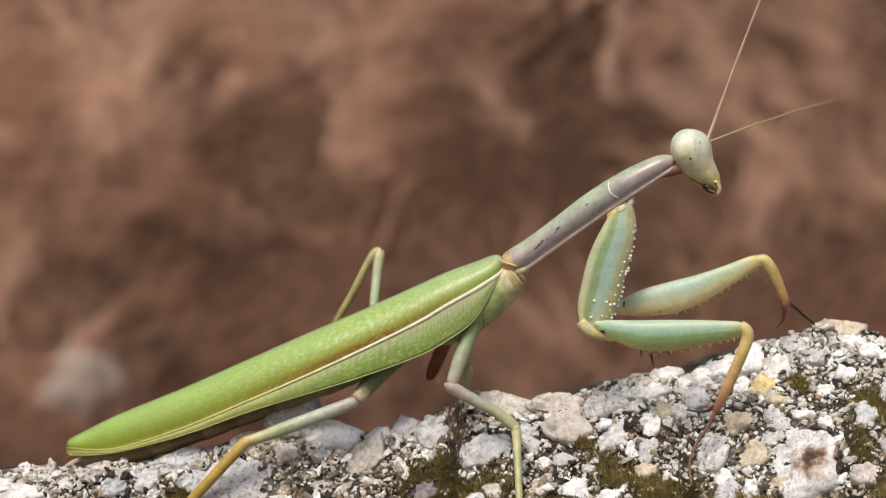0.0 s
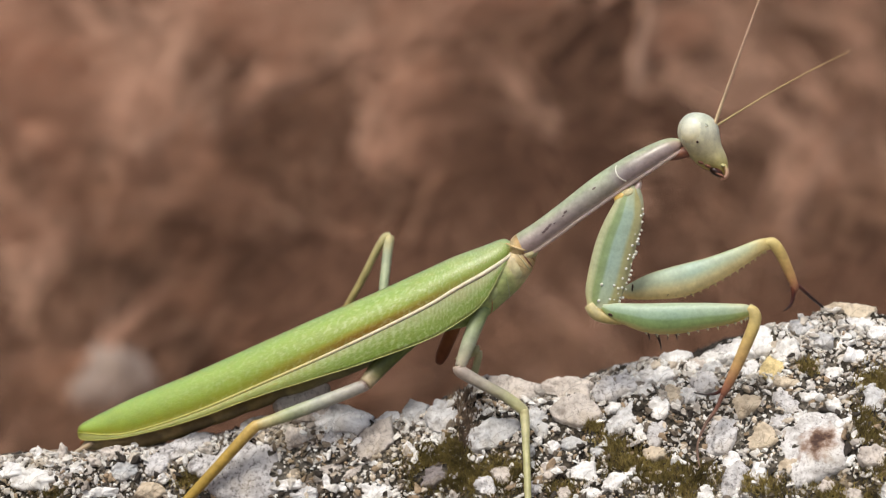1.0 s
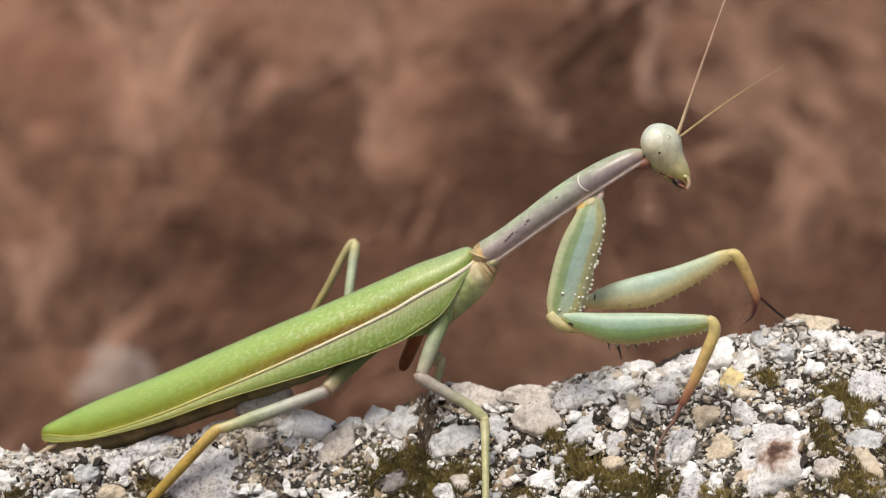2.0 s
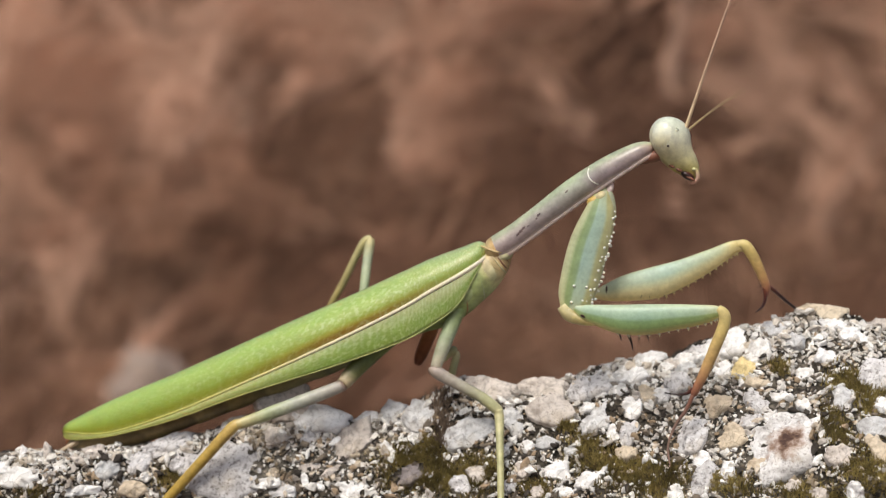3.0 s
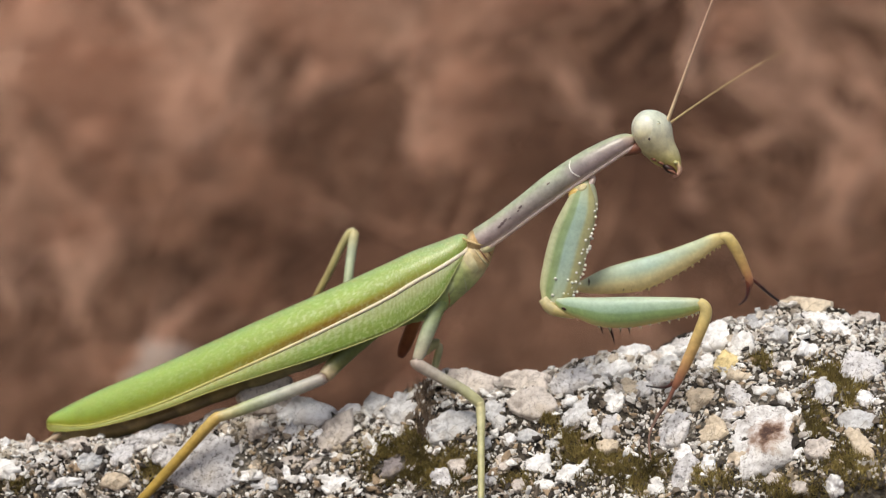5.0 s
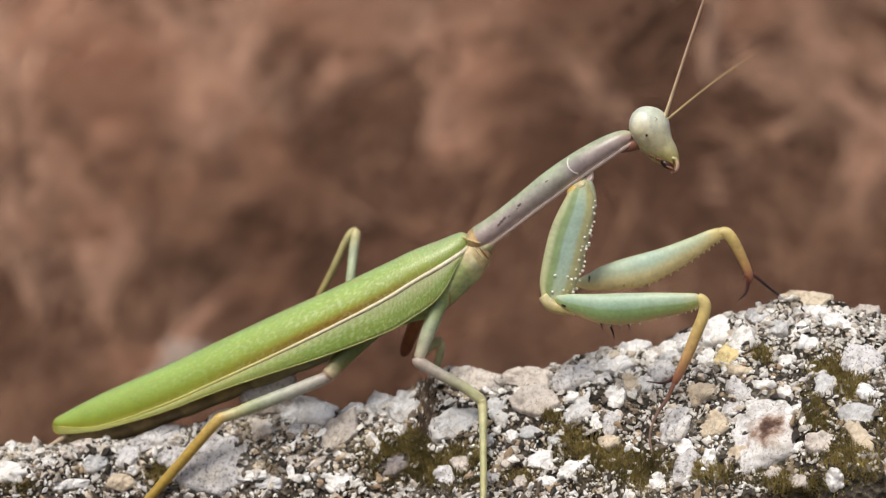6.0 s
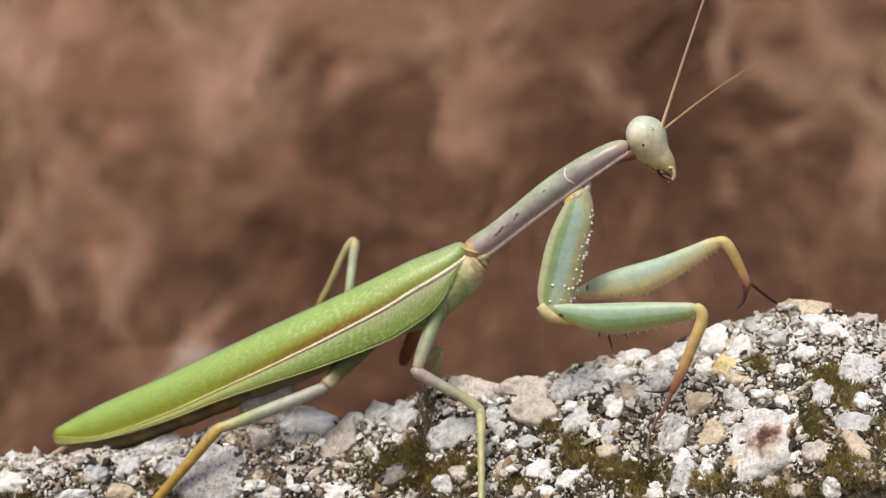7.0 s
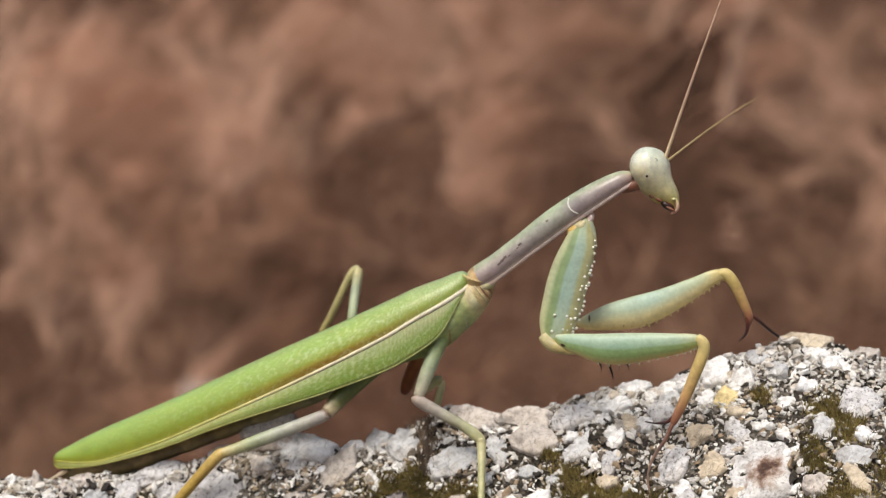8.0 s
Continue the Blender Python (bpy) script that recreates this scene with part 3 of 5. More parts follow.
# Thin, dark places in the mat: x, y, half width, half depth, in metres.
HOLLOWS = ((-0.051, 0.616, 0.027, 0.011), (0.025, 0.606, 0.036, 0.018), (0.077, 0.614, 0.018, 0.014), (0.106, 0.599, 0.030, 0.018), (0.145, 0.622, 0.016, 0.010), (0.17, 0.585, 0.016, 0.010), (-0.162, 0.581, 0.018, 0.007), (-0.141, 0.657, 0.014, 0.008), (-0.215, 0.662, 0.02, 0.007),
           (-0.110, 0.579, 0.022, 0.009), (-0.071, 0.592, 0.020, 0.008), (0.042, 0.567, 0.048, 0.018), (0.123, 0.587, 0.016, 0.012), (0.050, 0.643, 0.016, 0.008), (-0.19, 0.59, 0.012, 0.006), (0.0, 0.577, 0.050, 0.013), (0.095, 0.572, 0.050, 0.012), (-0.055, 0.572, 0.034, 0.010), (0.165, 0.555, 0.04, 0.012))
# Pale swathes: x, y, lie in degrees, spread in metres, tufts.
SWATHES = ((-0.088, 0.658, 60, 0.014, 12), (-0.076, 0.670, 40, 0.014, 8), (-0.049, 0.668, 35, 0.014, 8), (-0.116, 0.631, 100, 0.009, 8), (-0.149, 0.623, 25, 0.016, 10), (-0.171, 0.614, 20, 0.014, 9), (-0.104, 0.606, 95, 0.010, 7),
           (-0.181, 0.634, 60, 0.009, 5), (-0.128, 0.611, 60, 0.011, 6), (-0.017, 0.661, 50, 0.011, 6), (0.010, 0.640, 60, 0.011, 5), (0.062, 0.673, 100, 0.009, 4), (0.167, 0.609, 62, 0.011, 6), (-0.012, 0.605, 45, 0.011, 4),
           (-0.149, 0.566, 60, 0.011, 4), (0.094, 0.650, 45, 0.009, 3), (-0.041, 0.645, 140, 0.011, 5), (0.035, 0.667, 30, 0.014, 5), (-0.155, 0.650, 40, 0.014, 5), (-0.180, 0.667, 30, 0.014, 6),
           (-0.205, 0.645, 50, 0.014, 6), (-0.2, 0.60, 60, 0.014, 4), (-0.03, 0.672, 60, 0.014, 7), (-0.062, 0.655, 25, 0.012, 6), (-0.155, 0.600, 45, 0.016, 7), (-0.125, 0.592, 70, 0.012, 4), (-0.005, 0.650, 120, 0.012, 4), (-0.235, 0.63, 40, 0.016, 8), (-0.225, 0.595, 60, 0.014, 6), (0.02, 0.655, 40, 0.012, 4), (-0.07, 0.632, 150, 0.01, 3), (-0.045, 0.662, 70, 0.016, 9), (-0.02, 0.645, 30, 0.012, 5), (-0.175, 0.590, 50, 0.016, 8), (-0.145, 0.580, 110, 0.012, 5), (-0.205, 0.615, 30, 0.014, 7), (0.045, 0.672, 60, 0.014, 6), (-0.135, 0.612, 130, 0.01, 4), (-0.06, 0.674, 50, 0.016, 7), (0.015, 0.668, 80, 0.014, 6), (0.03, 0.65, 45, 0.012, 5), (0.07, 0.66, 70, 0.014, 5), (-0.025, 0.63, 60, 0.01, 3), (-0.07, 0.645, 40, 0.014, 6), (-0.035, 0.655, 100, 0.014, 6), (-0.05, 0.636, 70, 0.012, 5), (-0.02, 0.672, 35, 0.014, 6), (-0.095, 0.640, 20, 0.012, 5), (0.0, 0.662, 60, 0.014, 5), (-0.015, 0.62, 30, 0.01, 4), (-0.085, 0.675, 30, 0.014, 6), (-0.12, 0.672, 60, 0.014, 6), (0.06, 0.668, 30, 0.014, 5), (-0.04, 0.678, 80, 0.014, 6), (-0.165, 0.612, 40, 0.016, 8), (-0.19, 0.604, 70, 0.014, 7), (-0.14, 0.604, 30, 0.014, 6), (-0.1, 0.618, 80, 0.012, 5), (-0.20, 0.585, 50, 0.016, 9), (-0.165, 0.592, 70, 0.014, 8), (-0.225, 0.610, 40, 0.014, 8), (-0.18, 0.575, 110, 0.014, 6))


def tuft(rng, strands, x, y, lie, spread, size, count, thick, tight=0.007, high=0.0):
    """A sheaf of near-parallel bent blades that lie on the bank."""
    lift = rng.uniform(0.1, 0.8)
    for _ in range(count):
        bx, by = x + rng.gauss(0, tight), y + rng.gauss(0, tight)
        a = lie + rng.gauss(0, spread)
        way = np.array((math.cos(a), 0.45 * math.sin(a) - 0.30 * lift, 0.65 * math.sin(a) + 0.30 * lift))
        way /= np.linalg.norm(way)
        droop = np.array((rng.gauss(0, 0.5), -0.2, -0.6)) * rng.uniform(0.1, 1.1)
        base = np.array((bx, by, ground_z_m(bx, by) - 0.003 + rng.uniform(0, high)))
        reach = size * rng.uniform(0.6, 1.25)
        strands.append(([base + reach * (s * way + s * s * 0.5 * droop) for s in (0, 0.3, 0.65, 1.0)], thick * rng.uniform(0.6, 1.4)))


def dry_grass():
    """A matted cover of brown tufts, with pale tufts lying over it in swathes."""
    rng = random.Random(11)
    brown, pale = [], []
    for n in range(2300):
        x, y = rng.uniform(-0.36, 0.36), rng.uniform(0.46, 0.82)
        hole = any(((x - hx) / hw) ** 2 + ((y - hy) / hh) ** 2 < 1.0 for hx, hy, hw, hh in HOLLOWS)
        if hole and rng.random() < 0.75:
            continue
        lie = 2.6 * noise.noise((x * 7.0, y * 7.0, 9.1)) + rng.gauss(0.9, 0.6)
        tuft(rng, brown, x, y, lie, rng.uniform(0.08, 0.35), rng.uniform(0.025, 0.065), rng.randint(7, 11), 0.0011)
        # Pale tufts grow likelier with y, so the mat is lighter higher up.
        if not hole and rng.random() < 0.08 + 0.62 * min(1.0, max(0.0, (y - 0.575) / 0.09)) * max(0.0, 0.55 + 1.3 * noise.noise((x * 18, y * 18, 2.2))):
            tuft(rng, pale, x, y, lie, 0.15, rng.uniform(0.025, 0.055), rng.randint(10, 16), 0.0010, 0.0024, 0.006)
    for _ in range(2200):
        x, y = rng.gauss(0, 0.65), 0.47 + abs(rng.gauss(0, 0.38))
        if abs(x) > 0.36 or y > 0.82:
            tuft(rng, brown if rng.random() < 0.7 else pale, x, y, rng.gauss(0.9, 0.8), 0.3, rng.uniform(0.04, 0.09), 6, 0.0018, 0.014)
    for x, y, lie, wide, count in SWATHES:
        for _ in range(count):
            tuft(rng, pale, x + rng.gauss(0, wide * 0.7), y + rng.gauss(0, wide * 0.45), radians(lie) + rng.gauss(0, 0.25), 0.14, rng.uniform(0.028, 0.05), rng.randint(12, 18), 0.0011, 0.0025, 0.008)
    tagged(joined_strands("dry_grass", brown, dry_grass_fibre), "matted reddish-brown dry grass covering the bank", "grass", kind="stuff")
    green = []
    for _ in range(7):
        tuft(rng, green, -0.008 + rng.gauss(0, 0.010), 0.690 + rng.gauss(0, 0.006), 1.3, 0.3, 0.035, 12, 0.0010, 0.003, 0.006)
    tagged(joined_strands("green_grass", green, green_fibre), "olive-green grass blades among the dry grass", "grass", kind="stuff")
    tagged(joined_strands("pale_grass", pale, pale_fibre), "pale pinkish-tan dry grass lying in swathes", "grass", kind="stuff")


dry_grass()


def stalk(x_m, y_m, way, length_m, width_m):
    base = np.array((x_m, y_m, ground_z_m(x_m, y_m) - 0.01))
    side = np.array((way[2], 0.0, -way[0])) * 0.16
    pts = [base + length_m * (s * np.array(way) + s * s * side) for s in np.linspace(0, 1, 9)]
    ob = joined_strands("dry_stalk", [(pts, width_m)], stalk_fibre, sides=8)
    return tagged(ob, "pale bent dry grass stalk on the bank", "stalk", group="dry stalks on the bank")


stalk(0.098, 0.640, (0.06, -0.02, 0.99), 0.08, 0.0036)
stalk(0.152, 0.600, (0.30, -0.05, 0.95), 0.07, 0.0030)
stalk(-0.112, 0.600, (0.50, -0.08, 0.86), 0.07, 0.0030)
stalk(-0.060, 0.630, (0.75, -0.05, 0.63), 0.06, 0.0030)


def bank_stone(x_m, y_m, size_m, seed):
    """A pale stone half sunk in the litter of the bank."""
    bm = bmesh.new()
    bmesh.ops.create_icosphere(bm, subdivisions=3, radius=1.0)
    for v in bm.verts:
        k = 1.0 + 0.55 * noise.noise(v.co * 1.4 + Vector((seed, 0, 0))) + 0.12 * noise.noise(v.co * 5)
        v.co = Vector((v.co.x * 0.9, v.co.y * 0.8, v.co.z * 1.15)) * (k * size_m / MM) + Vector((x_m, y_m, ground_z_m(x_m, y_m) + 0.15 * size_m)) / MM
    ob = part("bank_stone", bm, bank_pale, at=(x_m / MM, y_m / MM, ground_z_m(x_m, y_m) / MM))
    tagged(ob, "pale grey-brown stone lying in dry grass", "stone", group="stones on the bank")


bank_stone(-0.110, 0.538, 0.015, 2.0)
bank_stone(-0.210, 0.572, 0.010, 5.0)


# ---- the block on which the mantis stands ----
CREST = spline([(-130, -27.0, -6.0), (-90, -24.5, -6.0), (-60, -22.2, -5.6), (-47, -21.4, -5.0), (-38, -21.1, -4.0), (-30, -20.8, -2.2), (-22, -18.6, -1.5), (-15, -17.9, -1.2), (-11, -18.8, -1.0), (-5.6, -17.7, -0.7), (-3, -17.3, -0.6), (-0.6, -15.7, -0.5),
                (1.6, -14.5, -0.2), (4, -14.7, -0.3), (7, -15.1, -0.4), (9.6, -14.5, -0.4), (13, -14.1, -0.5), (16, -12.9, -0.5), (19.4, -12.0, -0.5), (23.8, -12.1, -0.6), (26.6, -10.6, -0.8),
                (30, -9.3, -1.0), (33, -8.4, -1.0), (35.4, -7.9, -1.2), (38, -6.9, -1.4), (42.5, -7.3, -2.2), (46, -8.2, -3.0), (52, -8.8, -4.0), (80, -12.0, -7.0), (130, -17.0, -9.0)], 6)


def crest(x):
    return float(np.interp(x, CREST[:, 0], CREST[:, 1])), float(np.interp(x, CREST[:, 0], CREST[:, 2]))


def block_point(x, d):
    """A point of the block's skin, without its roughness: d runs down the front from the crest, and down the back where negative."""
    z0, y0 = crest(x)
    lean = min(1.55, max(0.45, 0.80 + 0.016 * x))
    if d >= 0:
        near = min(d, 24.0)
        r = math.sqrt(near * near + 1.0) - 1.0
        slope = math.hypot(1.0, lean)
        y = y0 - lean * near / slope - 0.10 * (d - near)
        z = z0 - r / slope - 0.99 * (d - near)
    else:
        e = -d
        near = min(e, 60.0)
        y = y0 + 0.93 * near + 0.08 * (e - near)
        z = z0 - 0.22 * near - 0.10 * max(0.0, near - 35.0) - 0.99 * (e - near)
    return Vector((x, y, max(z, -172.0)))


def rough_point(x, d):
    p = block_point(x, d)
    e = 0.4
    n = (block_point(x + e, d) - block_point(x - e, d)).cross(block_point(x, d + e) - block_point(x, d - e)).normalized()
    if n.y > 0 and d > 0:
        n = -n
    if d <= 0 and n.z < 0:
        n = -n
    h = 0.75 * noise.noise(p * 0.22) + 0.42 * noise.noise(p * 0.7) + 0.26 * noise.noise(p * 1.9)
    if abs(p.x) > 60 or d > 40:
        h += 2.2 * noise.noise(p * 0.05)
    return p + n * h, n


def block():
    xs = np.r_[np.linspace(-122, -54, 30, endpoint=False), np.linspace(-54, 54, 300, endpoint=False), np.linspace(54, 122, 31)]
    ds = np.r_[np.linspace(-200, -70, 22, endpoint=False), np.linspace(-70, -10, 30, endpoint=False), np.linspace(-10, 24, 105, endpoint=False), np.linspace(24, 190, 40)]
    bm = bmesh.new()
    grid = [[bm.verts.new(rough_point(x, d)[0]) for d in ds] for x in xs]
    for i in range(len(xs) - 1):
        for j in range(len(ds) - 1):
            bm.faces.new((grid[i][j], grid[i + 1][j], grid[i + 1][j + 1], grid[i][j + 1]))
    for end in (grid[0], grid[-1]):
        bm.faces.new(end)
    bm.faces.new([col[0] for col in grid] + [col[-1] for col in reversed(grid)])
    return tagged(part("concrete_block", bm, mortar, at=(0, 10, -168)), "weathered grey pebble-concrete block with mossy hollows", "concrete block")


the_block = block()


def front_place(x, z):
    """Where the block's front reaches the height z, its outward normal and the distance down from the crest."""
    lo, hi = -6.0, 30.0
    for _ in range(24):
        d = (lo + hi) / 2
        if d < 0 or block_point(x, d).z > z:
            lo = d
        else:
            hi = d
    p, n = rough_point(x, d)
    return p, n, d


def stone_mesh(seed, corners, w, h, deep):
    """A broken pebble seen from its face: a cornered outline w by h, a face cut by two slanting flats, worn edges and a pitted skin."""
    rng = random.Random(seed)
    sides = [(2 * math.pi * (k + rng.uniform(-0.28, 0.28)) / corners, rng.uniform(0.72, 1.0)) for k in range(corners)]
    cuts = [(rng.uniform(0, 6.28), rng.uniform(0.2, 0.7), rng.uniform(0.85, 1.1)) for _ in range(3)]
    shift = Vector((seed * 3.7, seed * 1.3, seed * 2.1))
    sharp = 14 if corners < 8 else 6
    count = 40
    rim = []
    for j in range(count):
        a = 2 * math.pi * j / count
        r = sum((max(0.0, math.cos(a - b)) / far) ** sharp for b, far in sides) ** (-1.0 / sharp)
        spot = Vector((math.cos(a), math.sin(a), 0))
        r *= 1.0 + 0.11 * noise.noise(spot * 1.9 + shift) + 0.10 * noise.noise(spot * 4.0 + shift) + 0.03 * noise.noise(spot * 11 + shift)
        rim.append((r * math.cos(a), r * math.sin(a)))
    wide = max(p[0] for p in rim) - min(p[0] for p in rim)
    high = max(p[1] for p in rim) - min(p[1] for p in rim)
    bm = bmesh.new()
    rows = []
    for s, level in ((0.3, 1.0), (0.55, 0.98), (0.75, 0.94), (0.88, 0.84), (0.96, 0.66), (1.0, 0.38), (1.0, -0.2), (0.92, -1.0)):
        row = []
        for x, y in rim:
            x, y = x * s, y * s
            z = level
            for a, steep, far in cuts:
                z = min(z, far - steep * (x * math.cos(a) + y * math.sin(a)))
            p = Vector((x * w / wide, y * h / high, max(z, 0.25 * level) * deep if level > 0 else level * deep))
            q = p * 1.5 + shift
            p.z += (0.34 * noise.noise(q) + 0.24 * noise.noise(q * 2.7) + 0.10 * noise.noise(q * 7)) * min(1.0, deep) * (1.0 if level > 0 else 0.0)
            row.append(bm.verts.new(p))
        rows.append(row)
    bm.faces.new(rows[0])
    for a, b in zip(rows, rows[1:]):
        for j in range(count):
            bm.faces.new((a[j], b[j], b[(j + 1) % count], a[(j + 1) % count]))
    bm.faces.new(list(reversed(rows[-1])))
    bmesh.ops.triangulate(bm, faces=[f for f in bm.faces if len(f.verts) > 4])
    return bm


PLACED = []


def stone(x, z, w, h, material, turn=0.0, corners=6, label=""):
    """A larger pebble set in the block's front, w wide and h high, turned in the face by some degrees."""
    p, n, d = front_place(x, z)
    n = rough_point(x, max(d, 3.0))[1]
    p = p + Vector((0, 0, max(0.0, min(2.2, z - p.z))))
    deep = 0.26 * min(w, h * 1.2, 4.5) + 0.40
    bm = stone_mesh(len(PLACED) + 1, corners, w, h, deep)
    up = (Vector((0, 0, 1)) - n * n.z).normalized()
    side = up.cross(n).normalized()
    c, s = math.cos(radians(turn)), math.sin(radians(turn))
    a, b = side * c + up * s, up * c - side * s
    mid = p - n * deep * 0.44
    for v in bm.verts:
        q = v.co.copy()
        v.co = mid + a * q.x + b * q.y + n * q.z
    PLACED.append((p, w * 0.5, h * 0.5, a, b))
    return part("pebble", bm, material, the_block, label, at=tuple(mid))


stone(-44.8, -23.3, 5.6, 2.8, pebble_white, -14, 4)
stone(-43.2, -22.1, 1.8, 0.5, pebble_white, 10, 4)
stone(-44.4, -21.2, 0.9, 2.1, pebble_white, 0, 5)
stone(-41.9, -21.0, 1.3, 2.3, pebble_rose, 5, 5)
stone(-38.4, -21.8, 2.6, 1.1, pebble_rose, -10, 5)
stone(-40.7, -22.5, 1.9, 0.9, pebble_white, 10, 5)
stone(-35.7, -22.8, 3.1, 2.2, pebble_grey, 10, 6)
stone(-32.8, -22.5, 3.3, 2.7, pebble_lilac, 20, 6)
stone(-29.9, -20.9, 6.7, 2.1, pebble_lilac, 20, 6)
stone(-27.6, -22.7, 3.6, 3.1, pebble_lilac, 10, 5)
stone(-23.6, -23.3, 8.9, 7.2, pebble_lilac, 12, 7)
stone(-22.5, -18.6, 3.0, 1.4, pebble_rose, 20, 5)
stone(-17.7, -16.4, 6.2, 4.4, pebble_rose, 12, 7)
stone(-14.1, -18.1, 7.6, 3.5, pebble_white, -12, 6)
stone(-33.1, -24.8, 3.3, 2.0, pebble_beige, 0, 5)
stone(-38.1, -24.9, 4.2, 1.6, pebble_white, 5, 6)
stone(-42.1, -23.6, 1.2, 1.3, pebble_white, 0, 6)
stone(-31.8, -23.8, 1.3, 1.2, pebble_white, 0, 6)
stone(-47.4, -22.5, 3.3, 1.8, pebble_white, 5, 5)
stone(-50.0, -22.4, 2.9, 1.6, pebble_lilac, 5, 5)
stone(-10.0, -20.1, 5.5, 3.8, pebble_rose, 28, 4)
stone(-10.2, -21.6, 1.8, 0.9, pebble_beige, 0, 10)
stone(-10.1, -22.4, 1.5, 0.6, pebble_white, 3, 8)
stone(-8.5, -18.3, 2.9, 1.4, pebble_white, 14, 5)
stone(-5.9, -17.8, 2.8, 3.0, pebble_grey, -10, 5)
stone(-3.0, -18.0, 3.8, 3.8, pebble_grey, 0, 7)
stone(-3.5, -19.8, 1.5, 1.2, pebble_white, -20, 5)
stone(-6.3, -21.0, 2.1, 1.1, pebble_white, -45, 6)
stone(-4.2, -23.3, 4.2, 2.4, pebble_slate, 26, 6)
stone(-10.1, -25.0, 3.9, 2.3, pebble_white, 5, 7)
stone(-14.5, -22.7, 2.5, 1.1, pebble_rose, 6, 6)
stone(-12.4, -23.2, 2.8, 1.0, pebble_rose, 30, 5)
stone(-18.4, -23.4, 1.5, 0.8, pebble_beige, 0, 9)
stone(-19.1, -24.4, 3.4, 1.2, pebble_white, 8, 5)
stone(-17.3, -25.1, 3.1, 1.8, pebble_grey, 0, 6)
stone(-14.9, -20.1, 2.0, 2.0, pebble_lilac, 40, 6)
stone(-13.3, -19.2, 1.2, 2.1, pebble_white, -20, 6)
stone(-11.4, -18.6, 1.6, 1.6, pebble_white, 20, 5)
stone(-11.9, -20.3, 1.3, 0.8, pebble_white, 40, 6)
stone(-18.3, -19.9, 2.5, 2.4, pebble_rose, 30, 6)
stone(-15.0, -24.0, 0.8, 1.8, pebble_white, 15, 6)
stone(-13.4, -24.5, 0.9, 1.4, pebble_white, 30, 5)
stone(1.9, -19.0, 6.1, 3.3, pebble_grey, 24, 7)
stone(4.0, -15.0, 6.2, 3.2, pebble_rose, -13, 6)
stone(9.5, -15.0, 6.7, 3.1, pebble_rose, 10, 7)
stone(10.7, -17.0, 5.2, 4.4, pebble_rose, 18, 6)
stone(6.6, -17.9, 2.5, 3.9, pebble_grey, 10, 6)
stone(14.7, -14.6, 5.0, 3.1, pebble_lilac, 26, 6)
stone(15.2, -17.4, 2.9, 4.8, pebble_grey, -36, 4)
stone(19.0, -16.1, 2.3, 3.0, pebble_white, 0, 11)
stone(14.4, -16.4, 2.0, 1.2, pebble_white, 28, 6)
stone(19.2, -13.3, 4.3, 2.0, pebble_white, 10, 6)
stone(21.3, -12.0, 3.8, 1.7, pebble_white, 5, 7)
stone(20.8, -14.8, 1.9, 2.5, pebble_beige, 0, 10)
stone(10.0, -19.7, 2.7, 1.6, pebble_grey, 5, 6)
stone(8.1, -20.1, 1.5, 1.4, pebble_white, 40, 5)
stone(12.6, -20.2, 1.7, 1.2, pebble_grey, 0, 8)
stone(10.8, -22.1, 3.9, 2.3, pebble_white, 0, 4)
stone(14.0, -22.7, 2.5, 3.3, pebble_white, -20, 4)
stone(11.6, -23.8, 2.6, 1.6, pebble_white, -5, 5)
stone(17.9, -19.8, 2.4, 2.1, pebble_beige, 0, 7)
stone(16.8, -18.2, 1.4, 2.2, pebble_white, 20, 5)
stone(18.5, -18.0, 2.0, 3.5, pebble_lilac, 0, 6)
stone(2.9, -22.6, 1.9, 2.1, pebble_rose, 30, 6)
stone(1.0, -23.8, 2.4, 2.7, pebble_lilac, 30, 6)
stone(7.7, -22.3, 2.1, 2.0, pebble_rose, 0, 6)
stone(9.0, -23.9, 1.7, 1.8, pebble_rose, 0, 6)
stone(29.9, -9.9, 3.9, 4.3, pebble_white, 22, 6)
stone(32.4, -10.4, 3.3, 3.3, pebble_white, 14, 5)
stone(30.5, -12.0, 3.2, 2.9, pebble_ochre, -42, 4)
stone(34.1, -8.7, 2.8, 2.4, pebble_grey, 22, 5)
stone(39.1, -6.6, 5.7, 2.1, pebble_beige, -9, 5)
stone(39.8, -7.7, 3.6, 1.5, pebble_white, -16, 6)
stone(42.9, -8.9, 1.6, 3.5, pebble_white, 20, 5)
stone(43.4, -11.8, 4.6, 4.0, pebble_lilac, 32, 6)
stone(27.4, -15.3, 3.4, 3.0, pebble_beige, 30, 5)
stone(28.4, -17.7, 3.8, 3.1, pebble_beige, 26, 5)
stone(33.2, -17.8, 7.0, 9.4, pebble_stained, 10, 5, label="large pale pebble with a brown stain and dark pit")
stone(36.0, -15.8, 2.6, 2.4, pebble_white, 30, 5)
stone(35.6, -18.6, 3.0, 1.8, pebble_white, 25, 5)
stone(30.6, -19.6, 2.4, 1.9, pebble_beige, 10, 6)
stone(30.4, -16.2, 2.2, 2.4, pebble_lilac, 0, 6)
stone(31.6, -13.1, 2.7, 1.6, pebble_beige, 8, 6)
stone(31.5, -14.7, 4.1, 2.6, pebble_lilac, -32, 6)
stone(24.9, -18.3, 3.3, 4.5, pebble_lilac, 0, 7)
stone(25.3, -20.1, 1.7, 2.3, pebble_white, 0, 9)
stone(25.3, -21.7, 2.6, 4.7, pebble_lilac, 10, 6)
stone(27.7, -20.5, 2.0, 2.6, pebble_white, 30, 5)
